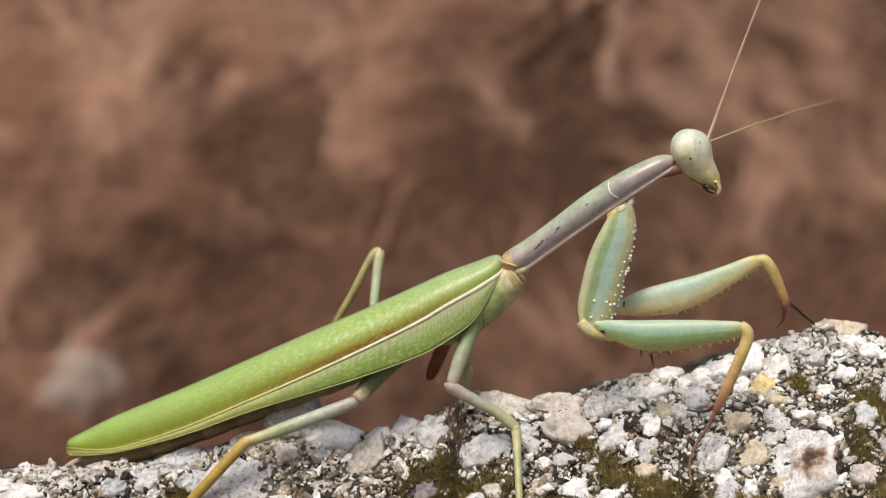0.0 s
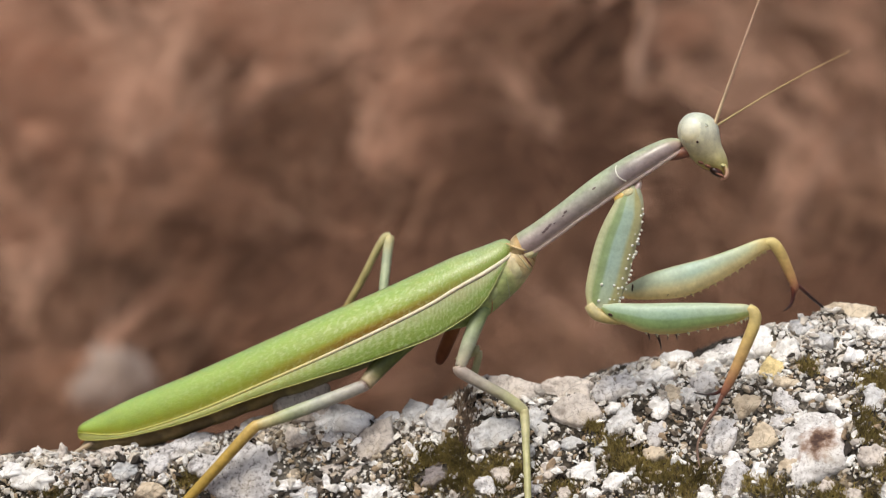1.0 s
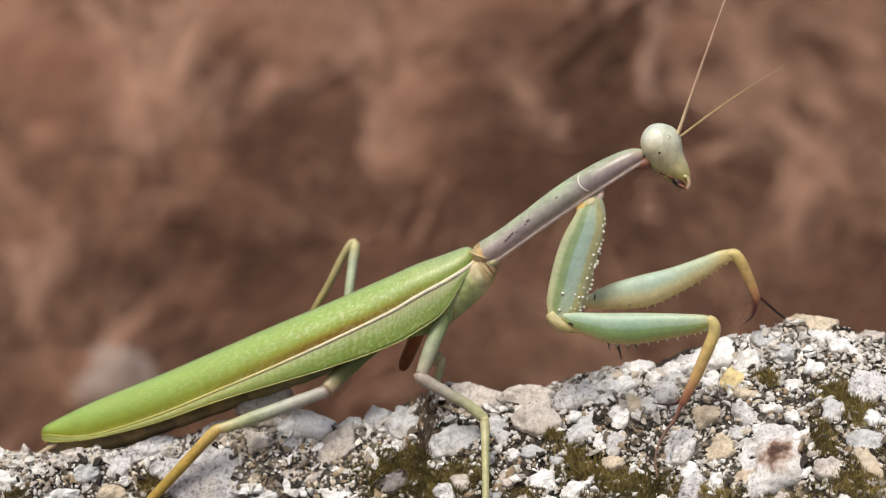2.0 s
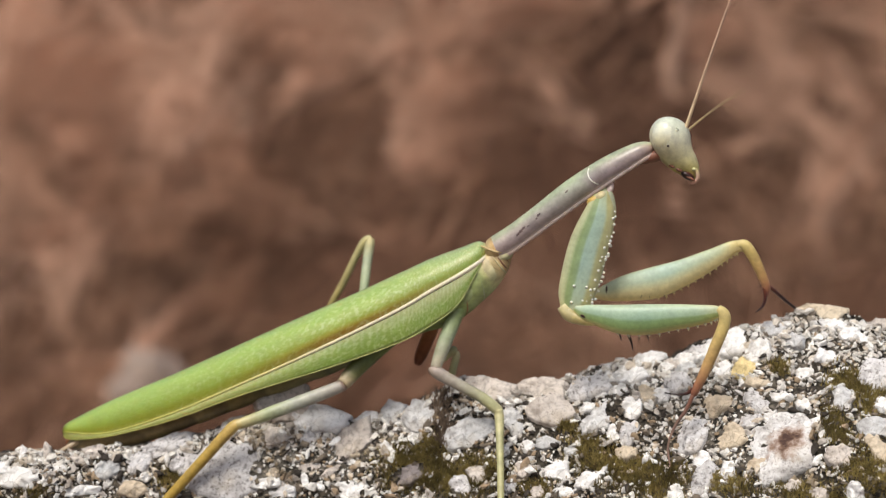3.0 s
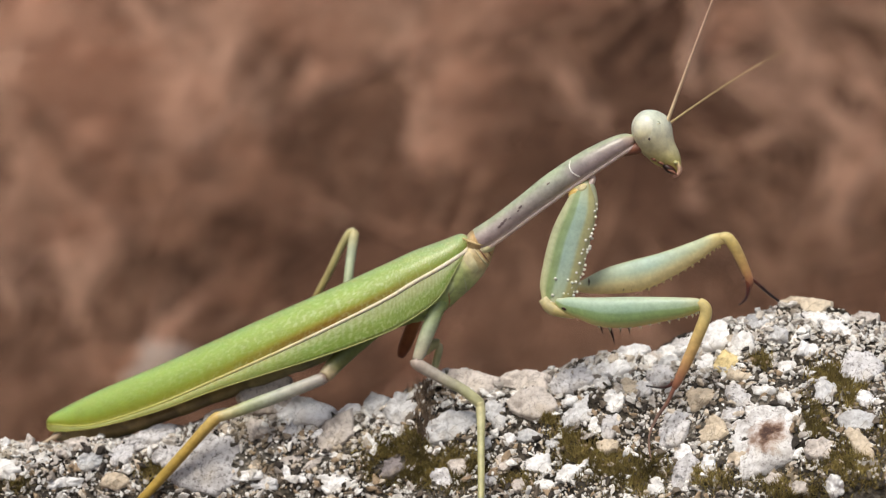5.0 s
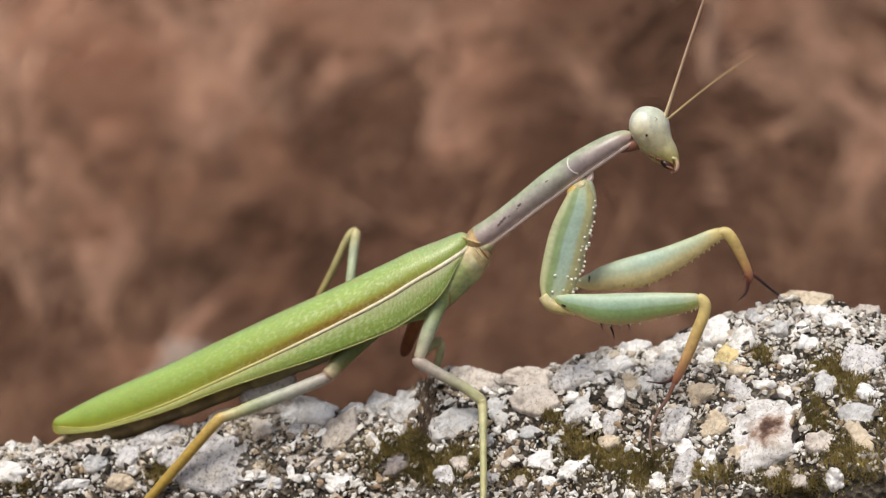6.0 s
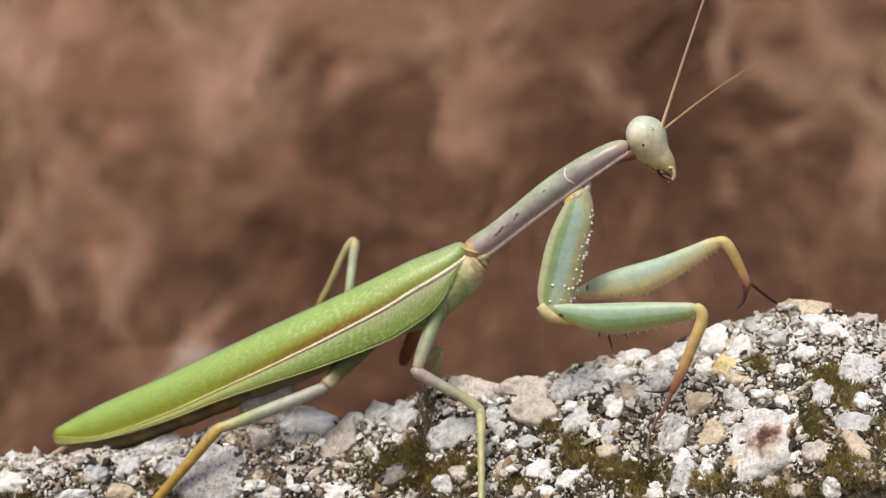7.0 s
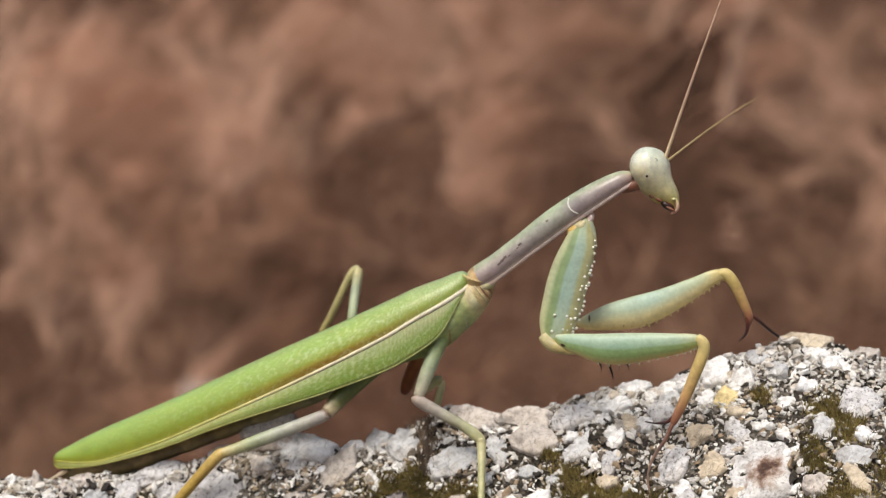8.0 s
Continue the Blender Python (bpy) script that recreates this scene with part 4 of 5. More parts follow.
stone(38.1, -18.1, 2.8, 2.7, pebble_rose, -36, 5)
stone(42.0, -17.5, 2.0, 4.8, pebble_beige, 35, 5)
stone(39.3, -13.7, 2.7, 3.5, pebble_grey, 0, 6)
stone(42.3, -15.8, 4.0, 2.8, pebble_grey, 10, 6)
stone(22.6, -22.9, 2.1, 2.1, pebble_white, 20, 8)
stone(39.0, -20.9, 2.1, 2.4, pebble_white, 20, 6)
stone(23.7, -14.0, 3.4, 3.0, pebble_lilac, 10, 6)
stone(33.6, -14.0, 2.6, 1.5, pebble_white, 5, 6)
stone(35.7, -14.6, 2.2, 1.5, pebble_white, -32, 6)
stone(43.5, -14.1, 2.6, 2.4, pebble_white, 18, 5)
stone(45.3, -7.7, 3.1, 2.0, pebble_rose, 0, 5)
stone(33.4, -21.0, 1.7, 1.6, pebble_rose, 10, 5)
stone(48.3, -9.0, 3.5, 2.5, pebble_lilac, 10, 6)
stone(46.8, -13.5, 2.8, 3.5, pebble_white, 20, 6)
stone(47.1, -10.8, 2.3, 2.5, pebble_rose, 0, 5)
stone(35.5, -21.3, 2.2, 1.7, pebble_rose, 0, 6)
stone(26.6, -11.2, 2.8, 1.8, pebble_white, 25, 6)
stone(24.7, -12.6, 2.5, 1.5, pebble_grey, 20, 5)
stone(22.9, -12.6, 1.9, 1.3, pebble_white, 10, 6)
stone(28.1, -12.2, 1.8, 2.1, pebble_white, 0, 6)
stone(36.0, -9.4, 2.1, 2.0, pebble_grey, 20, 6)
stone(41.4, -8.6, 2.5, 1.9, pebble_white, 10, 6)
stone(25.0, -14.9, 2.0, 1.6, pebble_grey, 10, 6)
stone(22.1, -15.0, 2.1, 1.9, pebble_white, 30, 6)
stone(36.1, -11.9, 2.3, 1.7, pebble_white, 25, 6)
stone(38.6, -10.3, 2.5, 1.9, pebble_white, 15, 5)
stone(32.3, -15.9, 1.4, 1.3, pebble_white, 0, 6)
stone(17.8, -14.6, 1.8, 1.4, pebble_white, 20, 6)
stone(5.6, -20.6, 1.5, 1.3, pebble_grey, 20, 6)
stone(6.1, -23.6, 2.0, 1.5, pebble_lilac, 10, 6)
stone(17.0, -13.6, 2.4, 1.4, pebble_white, 20, 6)
stone(-36.9, -21.2, 2.4, 1.5, pebble_rose, 8, 5)
stone(24.7, -11.9, 2.6, 1.8, pebble_white, 25, 6)
stone(26.1, -11.0, 2.4, 1.8, pebble_lilac, 25, 5)
stone(27.6, -10.3, 2.4, 1.8, pebble_white, 20, 6)
stone(23.4, -12.4, 2.2, 1.5, pebble_rose, 10, 6)


def covered(p, r):
    for q, long, high, a, b in PLACED:
        d = p - q
        if (d.dot(a) / (long + r)) ** 2 + (d.dot(b) / (high + r)) ** 2 < 1.0:
            return True
    return False


def bark_strip():
    """A brown crust in the cleft under the body."""
    strands = []
    rng = random.Random(5)
    for _ in range(150):
        x = rng.gauss(-0.6, 0.55)
        z = rng.uniform(-20.5, -15.6)
        p, n, d = front_place(x, min(z, crest(x)[0] - 0.05))
        way = Vector((rng.gauss(0.12, 0.25), 0, 1.0)).normalized()
        pts = [(p + n * (0.25 + 0.25 * k) + way * (k * rng.uniform(0.5, 1.2))) * MM for k in (0, 0.5, 1.0)]
        strands.append(([np.array(q) for q in pts], 0.00014))
    ob = joined_strands("bark_crust", strands, bark_fibre)
    tagged(ob, "dark brown fibrous bark crust in a cleft of the block", "bark", kind="stuff")


bark_strip()


# Mossy hollows: x, z, half width, half height, blades.
MOSSY = ((-3.6, -22.0, 3.0, 1.4, 2600), (0.2, -23.2, 3.6, 1.4, 2800), (-1.6, -20.4, 1.4, 1.0, 700), (16.6, -21.2, 4.0, 1.6, 3600), (21.0, -22.2, 3.0, 1.6, 2200), (14.2, -19.6, 1.6, 0.8, 700), (40.2, -12.4, 1.9, 0.9, 1300),
         (42.0, -13.6, 1.6, 1.2, 1100), (38.2, -16.0, 1.2, 1.8, 1200), (27.4, -21.6, 2.6, 0.9, 1300), (-29.2, -24.0, 1.4, 1.2, 700), (34.0, -11.9, 1.0, 0.6, 500), (12.4, -18.2, 1.0, 0.7, 600), (40.6, -19.2, 3.4, 1.8, 2400),
         (34.6, -21.6, 3.0, 1.0, 1400), (4.6, -22.6, 2.0, 1.4, 900), (-43.0, -24.8, 2.0, 0.8, 500), (-25.0, -25.0, 1.2, 0.8, 300), (9.0, -23.6, 2.0, 0.8, 700), (45.0, -17.0, 2.0, 2.0, 900), (-1.5, -22.8, 3.6, 1.6, 1800),
         (-5.0, -23.6, 2.4, 1.2, 900), (2.2, -21.6, 1.6, 1.0, 500))


def moss():
    """Short dense olive tufts in the hollows of the block's front."""
    rng = random.Random(8)
    strands = []
    for x, z, wide, high, count in MOSSY:
        for _ in range(int(count * 0.6)):
            p, n, d = front_place(x + rng.gauss(0, wide * 0.55), z + rng.gauss(0, high * 0.55))
            if d < 1.0 or covered(p, -0.2):
                continue
            way = (n + Vector((rng.gauss(0, 0.8), rng.gauss(0, 0.5), rng.gauss(0.3, 0.7)))).normalized()
            tall = rng.uniform(0.25, 0.75)
            pts = [(p + n * rng.uniform(-0.05, 0.25) + way * (tall * k) + Vector((0, 0, 0.25 * tall * k * k))) * MM for k in (0, 0.5, 1.0)]
            strands.append((pts, rng.uniform(0.00005, 0.00011)))
    ob = joined_strands("moss", strands, moss_fibre)
    tagged(ob, "dark olive-green moss tufts on the concrete block", "moss", kind="stuff")


moss()


# ---- the mantis ----
BASE = Vector((2.0, -2.0, -15.5))
mantis = new("praying_mantis")
mantis.location = BASE * MM
ORIGIN[mantis.name] = BASE
tagged(mantis, "green praying mantis with folded wings standing on concrete", "mantis")


def limb(name, knots, skin, parent=mantis, label="", ring=16, per=6, shape=None):
    return part(name, sweep(knots, ring, per, shape=shape), skin, parent, label, at=knots[0][:3])


def segments(u, a):
    """Nine overlapping rings of an abdomen."""
    s = (u * 9.0) % 1.0
    return 1.0 + 0.07 * (s - 0.5) - (0.08 if s > 0.93 else 0.0)


limb("abdomen", [(-2.31, -1.70, -6.87, 1.77, 1.68), (-4.98, -1.50, -7.87, 1.77, 1.68), (-10.94, -1.20, -10.82, 1.77, 1.68), (-16.94, -0.90, -13.25, 1.77, 1.69), (-22.98, -0.60, -15.69, 1.72, 1.63), (-29.04, -0.30, -17.95, 1.80, 1.69), (-33.93, 0.00, -19.74, 1.72, 1.64), (-37.60, 0.20, -20.65, 1.19, 1.13), (-39.74, 0.30, -21.17, 0.65, 0.62), (-40.65, 0.30, -21.36, 0.24, 0.23)], abdomen_skin, label="dark olive segmented abdomen", per=14, shape=segments)
limb("cercus", [(-39.4, -0.6, -20.75, 0.30, 0.24), (-40.4, -1.0, -21.30, 0.26, 0.22), (-41.3, -1.4, -21.75, 0.18, 0.16), (-42.3, -1.9, -22.15, 0.05, 0.05)], cercus_skin, ring=8)
limb("cercus", [(-40.2, 0.9, -20.9, 0.22, 0.2), (-40.8, 1.1, -21.2, 0.20, 0.18), (-41.1, 1.4, -21.5, 0.05, 0.05)], rust_skin, ring=8)
THORAX = [(6.45, -2.20, 0.02, 0.45, 0.45), (5.35, -2.20, -0.78, 1.38, 1.30), (3.71, -2.10, -2.30, 2.05, 1.75), (1.65, -2.00, -3.85, 2.42, 2.0), (-0.83, -1.80, -5.66, 2.53, 2.28), (-3.79, -1.60, -7.01, 1.94, 1.75)]
thorax = limb("thorax", THORAX, thorax_skin, label="yellow-green thorax with tan joint", ring=20)
THO = spline(THORAX, 8)


def around_body(rows, u, turn):
    """A point on the skin of a swept body: u along it, turn round it from its top towards -y."""
    spot = u * (len(rows) - 1)
    i = min(len(rows) - 2, int(spot))
    row = rows[i] + (rows[i + 1] - rows[i]) * (spot - i)
    t = Vector(rows[i + 1][:3] - rows[i][:3]).normalized()
    side = (Vector((0, -1, 0)) + t * t.y).normalized()
    up = side.cross(t)
    first = Vector(rows[1][:3] - rows[0][:3]).normalized()
    if first.x < -0.35:
        up = -up
    a = 2 * math.pi * turn
    return Vector(row[:3]) + up * (row[3] * math.cos(a)) + side * (row[4] * math.sin(a))


# Plates and folds of the thorax, in low relief on its side.
for u, turn, rx, rz, lean, skin, say in ((0.36, 0.25, 1.15, 1.45, -12, plate_skin, "cream side plate"), (0.60, 0.31, 0.8, 1.9, 30, green_plate_skin, "pale green side plate")):
    skin_at = around_body(THO, u, turn)
    core = skin_at + (around_body(THO, u, turn + 0.5) - skin_at).normalized() * 0.77
    part("side_plate", ball(bmesh.new(), core, (rx, 0.82, rz), 24, 16, radians(lean)), skin, thorax, say, at=tuple(core))
# The neck_skin welts are dark slits: crease shade drawn as brown strips.
for u, slant, lo, hi, r, skin in ((0.13, 0.02, 0.20, 0.46, 0.05, neck_skin), (0.165, 0.03, 0.16, 0.44, 0.08, collar_skin), (0.20, 0.02, 0.16, 0.42, 0.085, neck_skin), (0.235, 0.03, 0.14, 0.46, 0.09, plate_skin), (0.30, -0.03, 0.20, 0.36, 0.045, collar_skin), (0.44, 0.10, 0.24, 0.46, 0.045, walking_coxa_skin), (0.62, 0.10, 0.30, 0.47, 0.06, rust_skin)):
    rim = [(*around_body(THO, u + slant * s, lo + (hi - lo) * s), r * (0.4 + 0.6 * math.sin(s * math.pi)), r) for s in np.linspace(0, 1, 7)]
    part("fold", sweep(rim, 8, 4), skin, thorax, at=rim[0][:3])

# Folded forewings: rows of x, middle y, half width, top, thick vein, lower edge.
WING = spline([
    (4.05, -2.04, 0.60, 0.47, -0.28, -0.53),
    (3.04, -1.99, 1.70, 0.87, -1.07, -1.69),
    (0.93, -1.89, 2.40, 0.09, -2.34, -5.33),
    (-1.98, -1.74, 2.80, -1.01, -3.95, -7.55),
    (-4.90, -1.59, 3.10, -2.40, -5.70, -9.14),
    (-10.75, -1.29, 3.30, -5.14, -8.68, -11.36),
    (-16.65, -0.99, 3.30, -7.78, -11.54, -13.30),
    (-22.62, -0.69, 3.00, -10.56, -14.30, -15.35),
    (-28.66, -0.39, 2.60, -13.35, -17.04, -17.75),
    (-34.78, -0.09, 2.00, -15.98, -19.25, -19.62),
    (-37.89, 0.06, 1.50, -17.48, -19.77, -20.24),
    (-39.63, 0.15, 1.20, -18.42, -19.74, -20.44),
    (-40.45, 0.19, 1.00, -18.86, -19.74, -20.43),
    (-40.90, 0.21, 0.60, -19.20, -19.80, -20.28),
    (-41.12, 0.22, 0.20, -19.52, -19.80, -19.98),
], 8)


def forewing(far):
    bm = bmesh.new()
    uv = bm.loops.layers.uv.verify()
    n_main, n_low = 14, 8
    rows = []
    for x, y, half, top, vein, low in WING:
        row = []
        if far:
            for k in range(n_main + 1):
                a = k / n_main * math.pi / 2
                row.append((Vector((x, y + half * math.sin(a), vein + (top - 0.12 - vein) * math.cos(a) ** 0.85)), k / n_main * 0.6))
        else:
            for k in range(n_main + 1):
                a = k / n_main * math.pi / 2
                row.append((Vector((x, y + 0.25 * (1 - k / n_main) ** 2 - half * math.sin(a) ** 0.9, vein + (top - vein) * math.cos(a) ** 0.85)), k / n_main * 0.6))
        sign = 1 if far else -1
        for k in range(1, n_low + 1):
            s = k / n_low
            row.append((Vector((x, y + sign * half * (1.0 + 0.05 * math.sin(s * math.pi) + 0.08 * s), vein + (low - vein) * s)), 0.6 + 0.4 * s))
        rows.append(row)
    made = [[bm.verts.new(p) for p, _ in row] for row in rows]
    for i in range(len(rows) - 1):
        for j in range(len(rows[0]) - 1):
            f = bm.faces.new((made[i][j], made[i + 1][j], made[i + 1][j + 1], made[i][j + 1]))
            for loop, (a, b) in zip(f.loops, ((i, j), (i + 1, j), (i + 1, j + 1), (i, j + 1))):
                loop[uv].uv = (a / (len(rows) - 1), rows[a][b][1])
    ob = part("forewing", bm, wing_leather, mantis, "leathery green folded forewing", at=(3.0, -2.0, 0.0))
    thick = ob.modifiers.new("thickness", "SOLIDIFY")
    thick.thickness, thick.offset = 0.00012, -1
    return ob


near_wing = forewing(False)
forewing(True)
rib = [(x, y - half * 1.01, vein, 0.25 * (1 - 0.75 * k / 96), 0.13) for k, (x, y, half, top, vein, low) in enumerate(WING)][2:-6:4]
part("thick_vein", sweep(rib, 8, 3), cream_vein, near_wing, "cream thick vein", at=rib[0][:3])
edge = [(x, y - half * 1.085, low, 0.045, 0.045) for x, y, half, top, vein, low in WING][6:-4:4]
part("wing_edge", sweep(edge, 6, 3), edge_vein, near_wing, "pale lower edge", at=edge[0][:3])

PRONOTUM = [(3.64, -2.20, -0.20, 0.41, 0.47), (4.11, -2.25, -0.10, 0.95, 1.10), (4.93, -2.30, 0.28, 1.26, 1.45), (5.99, -2.40, 0.92, 1.32, 1.48), (7.27, -2.50, 1.82, 1.30, 1.44), (9.70, -2.90, 3.76, 1.30, 1.44), (12.58, -3.30, 6.02, 1.41, 1.58), (15.15, -3.70, 7.88, 1.36, 1.54), (17.44, -3.90, 9.32, 1.25, 1.42), (19.44, -4.00, 10.44, 1.02, 1.16), (20.48, -4.00, 10.80, 0.72, 0.84), (20.94, -4.00, 10.85, 0.35, 0.40)]
pronotum = limb("pronotum", PRONOTUM, pronotum_skin, label="slender green and mauve neck shield", ring=28, per=8)
PRO = spline(PRONOTUM, 8)
part("collar", sweep([(*row[:3], row[3] * 1.02, row[4] * 1.02) for row in PRO[:18:4]], 24, 4), collar_skin, pronotum, "tan folded collar", at=tuple(PRO[8][:3]))
fold = [(3.3, -3.1, 0.60, 0.07, 0.07), (4.2, -3.65, 0.24, 0.12, 0.10), (5.15, -3.65, 0.02, 0.13, 0.11), (6.1, -3.3, 0.05, 0.12, 0.10), (6.95, -2.8, 0.30, 0.06, 0.06)]
part("collar", sweep(fold, 8, 5), collar_skin, pronotum, "tan folded rear rim", at=fold[0][:3])
for x, y, z, rx, ry, rz, lean in ((5.55, -2.75, -0.50, 1.25, 0.85, 0.62, -25), (4.95, -2.55, -1.25, 0.75, 0.95, 0.95, 22)):
    part("collar", ball(bmesh.new(), (x, y, z), (rx, ry, rz), 20, 14, radians(lean)), plate_skin, pronotum, "tan collar flap", at=(x, y, z))


def on_pronotum(u, turn):
    return around_body(PRO, u, turn)


keel = [(*on_pronotum(u, 0.385), 0.27, 0.16) for u in (0.2, 0.25, 0.3, 0.4, 0.5, 0.6, 0.7, 0.8, 0.88, 0.93)]
part("keel", sweep(keel, 8, 5), keel_skin, pronotum, "pale pink side keel", at=keel[0][:3])
groove = [(*on_pronotum(0.632 - 0.012 * math.sin(s * 3.1), 0.07 + 0.25 * s), 0.07, 0.06) for s in (0, 0.25, 0.5, 0.75, 1.0)]
part("groove", sweep(groove, 8, 5), white_bead, pronotum, "white cross groove", at=groove[0][:3])
for u, v, r in ((0.452, 0.19, 0.16), (0.441, 0.21, 0.10), (0.395, 0.205, 0.17), (0.382, 0.215, 0.19), (0.366, 0.225, 0.15), (0.41, 0.22, 0.09), (0.545, 0.17, 0.13)):
    part("spot", ball(bmesh.new(), on_pronotum(u, v), (r * 1.7, 0.05, r * 0.8), 10, 6, radians(-38)), spot_skin, pronotum, "dark spot")

limb("neck", [(19.7, -4.0, 9.7, 0.55, 0.6), (20.6, -4.1, 9.95, 0.60, 0.7), (21.6, -4.2, 10.3, 0.66, 0.8), (22.4, -4.3, 10.9, 0.5, 0.6)], neck_skin, label="reddish-brown soft neck")

# Walking legs on the side of the thick vein.
limb("mid_coxa", [(0.95, -3.00, -5.95, 0.84, 0.80), (0.14, -3.60, -7.93, 0.80, 0.76), (-0.76, -4.30, -10.19, 0.72, 0.64), (-1.40, -4.70, -11.95, 0.56, 0.46)], walking_coxa_skin, label="pale green leg base")
mid_femur = limb("mid_femur", [(-1.58, -4.70, -11.81, 0.52, 0.47), (-1.29, -4.80, -12.39, 0.66, 0.60), (0.93, -5.30, -13.59, 0.62, 0.58), (3.27, -5.80, -14.80, 0.58, 0.55), (4.78, -6.20, -15.90, 0.58, 0.52), (5.25, -6.20, -16.49, 0.46, 0.41)], mid_femur_skin, label="mauve-grey to yellow-green thigh")
limb("mid_tibia", [(5.01, -6.30, -16.00, 0.46, 0.44), (5.18, -6.60, -16.94, 0.49, 0.46), (5.19, -8.80, -19.68, 0.38, 0.37), (5.18, -12.00, -23.68, 0.35, 0.34), (5.10, -13.20, -25.10, 0.31, 0.29)], mid_tibia_skin, label="thin straw-green shin")
limb("mid_tarsus", [(5.10, -13.20, -24.98, 0.25, 0.25), (5.41, -14.40, -26.39, 0.19, 0.19), (5.62, -15.30, -27.41, 0.17, 0.17)], mid_tibia_skin, ring=10)
limb("hind_coxa", [(-5.00, -0.60, -8.51, 1.01, 0.81), (-7.65, -1.80, -10.40, 1.12, 0.89), (-9.67, -3.20, -12.29, 0.94, 0.75), (-11.05, -4.20, -13.83, 0.73, 0.58)], hind_coxa_skin, label="shaded green leg base")
limb("hind_femur", [(-10.91, -4.50, -13.76, 0.46, 0.42), (-11.38, -4.50, -14.00, 0.64, 0.58), (-14.31, -4.80, -15.13, 0.70, 0.63), (-18.39, -5.20, -16.60, 0.69, 0.63), (-21.30, -5.60, -17.59, 0.58, 0.52), (-22.28, -5.70, -17.86, 0.58, 0.52)], hind_femur_skin, label="pale grey-green thigh")
limb("hind_tibia", [(-21.76, -5.60, -17.59, 0.46, 0.44), (-22.34, -5.70, -17.98, 0.61, 0.58), (-23.64, -5.80, -19.34, 0.58, 0.55), (-26.63, -5.80, -22.70, 0.55, 0.52), (-29.04, -5.70, -25.38, 0.52, 0.49), (-30.74, -5.60, -27.22, 0.43, 0.41)], hind_tibia_skin, label="amber shin")
limb("hind_tarsus", [(-30.68, -5.60, -27.16, 0.29, 0.29), (-32.06, -5.60, -28.31, 0.23, 0.23), (-34.21, -5.20, -29.40, 0.20, 0.20)], hind_tibia_skin, ring=10)

# Walking legs on the other side.
limb("mid_coxa", [(-1.14, 1.00, -7.34, 0.66, 0.53), (-1.93, 2.00, -9.36, 0.72, 0.58), (-2.97, 2.60, -12.05, 0.66, 0.53), (-3.34, 2.80, -13.08, 0.36, 0.29)], rust_skin, label="rust-brown leg base")
limb("mid_femur", [(-1.48, 1.2, -12.54, 0.42, 0.38), (-0.73, 1.2, -12.05, 0.56, 0.49), (0.01, 1.2, -11.5, 0.56, 0.49), (0.63, 1.2, -11.33, 0.54, 0.46), (0.88, 1.2, -11.33, 0.4, 0.34)], mid_tibia_skin)
limb("mid_tibia", [(0.87, 1.2, -11.38, 0.3, 0.28), (0.79, 1.2, -12.02, 0.4, 0.34), (0.51, 1.2, -13.18, 0.4, 0.33), (0.12, 1.2, -14.9, 0.36, 0.3), (-0.22, 1.2, -17.18, 0.28, 0.24)], mid_tibia_skin)
limb("hind_femur", [(-9.41, 5.00, -8.04, 0.49, 0.44), (-9.15, 6.50, -5.19, 0.49, 0.44), (-8.83, 8.00, -2.31, 0.52, 0.47), (-8.59, 8.60, -0.71, 0.53, 0.47), (-8.53, 8.70, -0.16, 0.37, 0.33)], far_femur_green, label="pale blue-green raised thigh")
limb("hind_tibia", [(-8.47, 8.70, -0.10, 0.28, 0.25), (-9.16, 8.80, -0.55, 0.43, 0.39), (-10.17, 9.00, -2.33, 0.40, 0.36), (-11.45, 9.40, -5.03, 0.40, 0.36), (-12.86, 9.80, -7.62, 0.37, 0.34), (-16.63, 10.80, -14.81, 0.31, 0.28), (-18.60, 11.20, -18.89, 0.28, 0.25)], olive_skin, label="olive shin")

# Grasping forelegs.
def creased(u, a):
    """A limb's section with three soft ridges."""
    return 1.0 + 0.07 * math.cos(3.0 * (a - 1.05))


COXA = [(15.98, -4.30, 6.75, 0.50, 0.25), (15.72, -4.60, 5.62, 1.10, 0.50), (15.33, -5.00, 3.56, 1.75, 0.74), (14.42, -5.30, 0.80, 2.05, 0.86), (13.66, -5.60, -2.19, 2.05, 0.88), (13.02, -5.90, -4.49, 1.80, 0.78), (12.50, -6.20, -5.75, 1.15, 0.52), (12.20, -6.30, -6.45, 0.46, 0.20)]
fore_coxa = limb("fore_coxa", COXA, coxa_skin, label="blue-green arm base with white beads", ring=32, shape=creased)
COX = spline(COXA, 8)
beads = bmesh.new()
rng = random.Random(3)
for count, u0, u1, turn, jitter in ((15, 0.22, 0.80, 0.03, 0.012), (15, 0.27, 0.83, 0.09, 0.018), (12, 0.36, 0.86, 0.145, 0.016), (4, 0.62, 0.88, 0.20, 0.012), (3, 0.64, 0.86, 0.29, 0.014)):
    for k in range(count):
        p = around_body(COX, u0 + (u1 - u0) * k / (count - 1) + rng.gauss(0, 0.012), turn + rng.gauss(0, jitter))
        size = rng.uniform(0.11, 0.19)
        ball(beads, p, (size, size, size * 0.9), 8, 6)
part("joint", ball(bmesh.new(), (14.85, -4.45, 5.55), (0.85, 0.55, 0.50), 16, 10, radians(-35)), amber_joint, fore_coxa, "amber shoulder joint", at=(14.75, -4.7, 5.65))
part("joint", ball(bmesh.new(), (15.50, -4.60, 5.95), (0.70, 0.5, 0.50), 16, 10, radians(-35)), plate_skin, fore_coxa, "cream shoulder plate", at=(15.55, -4.85, 5.95))
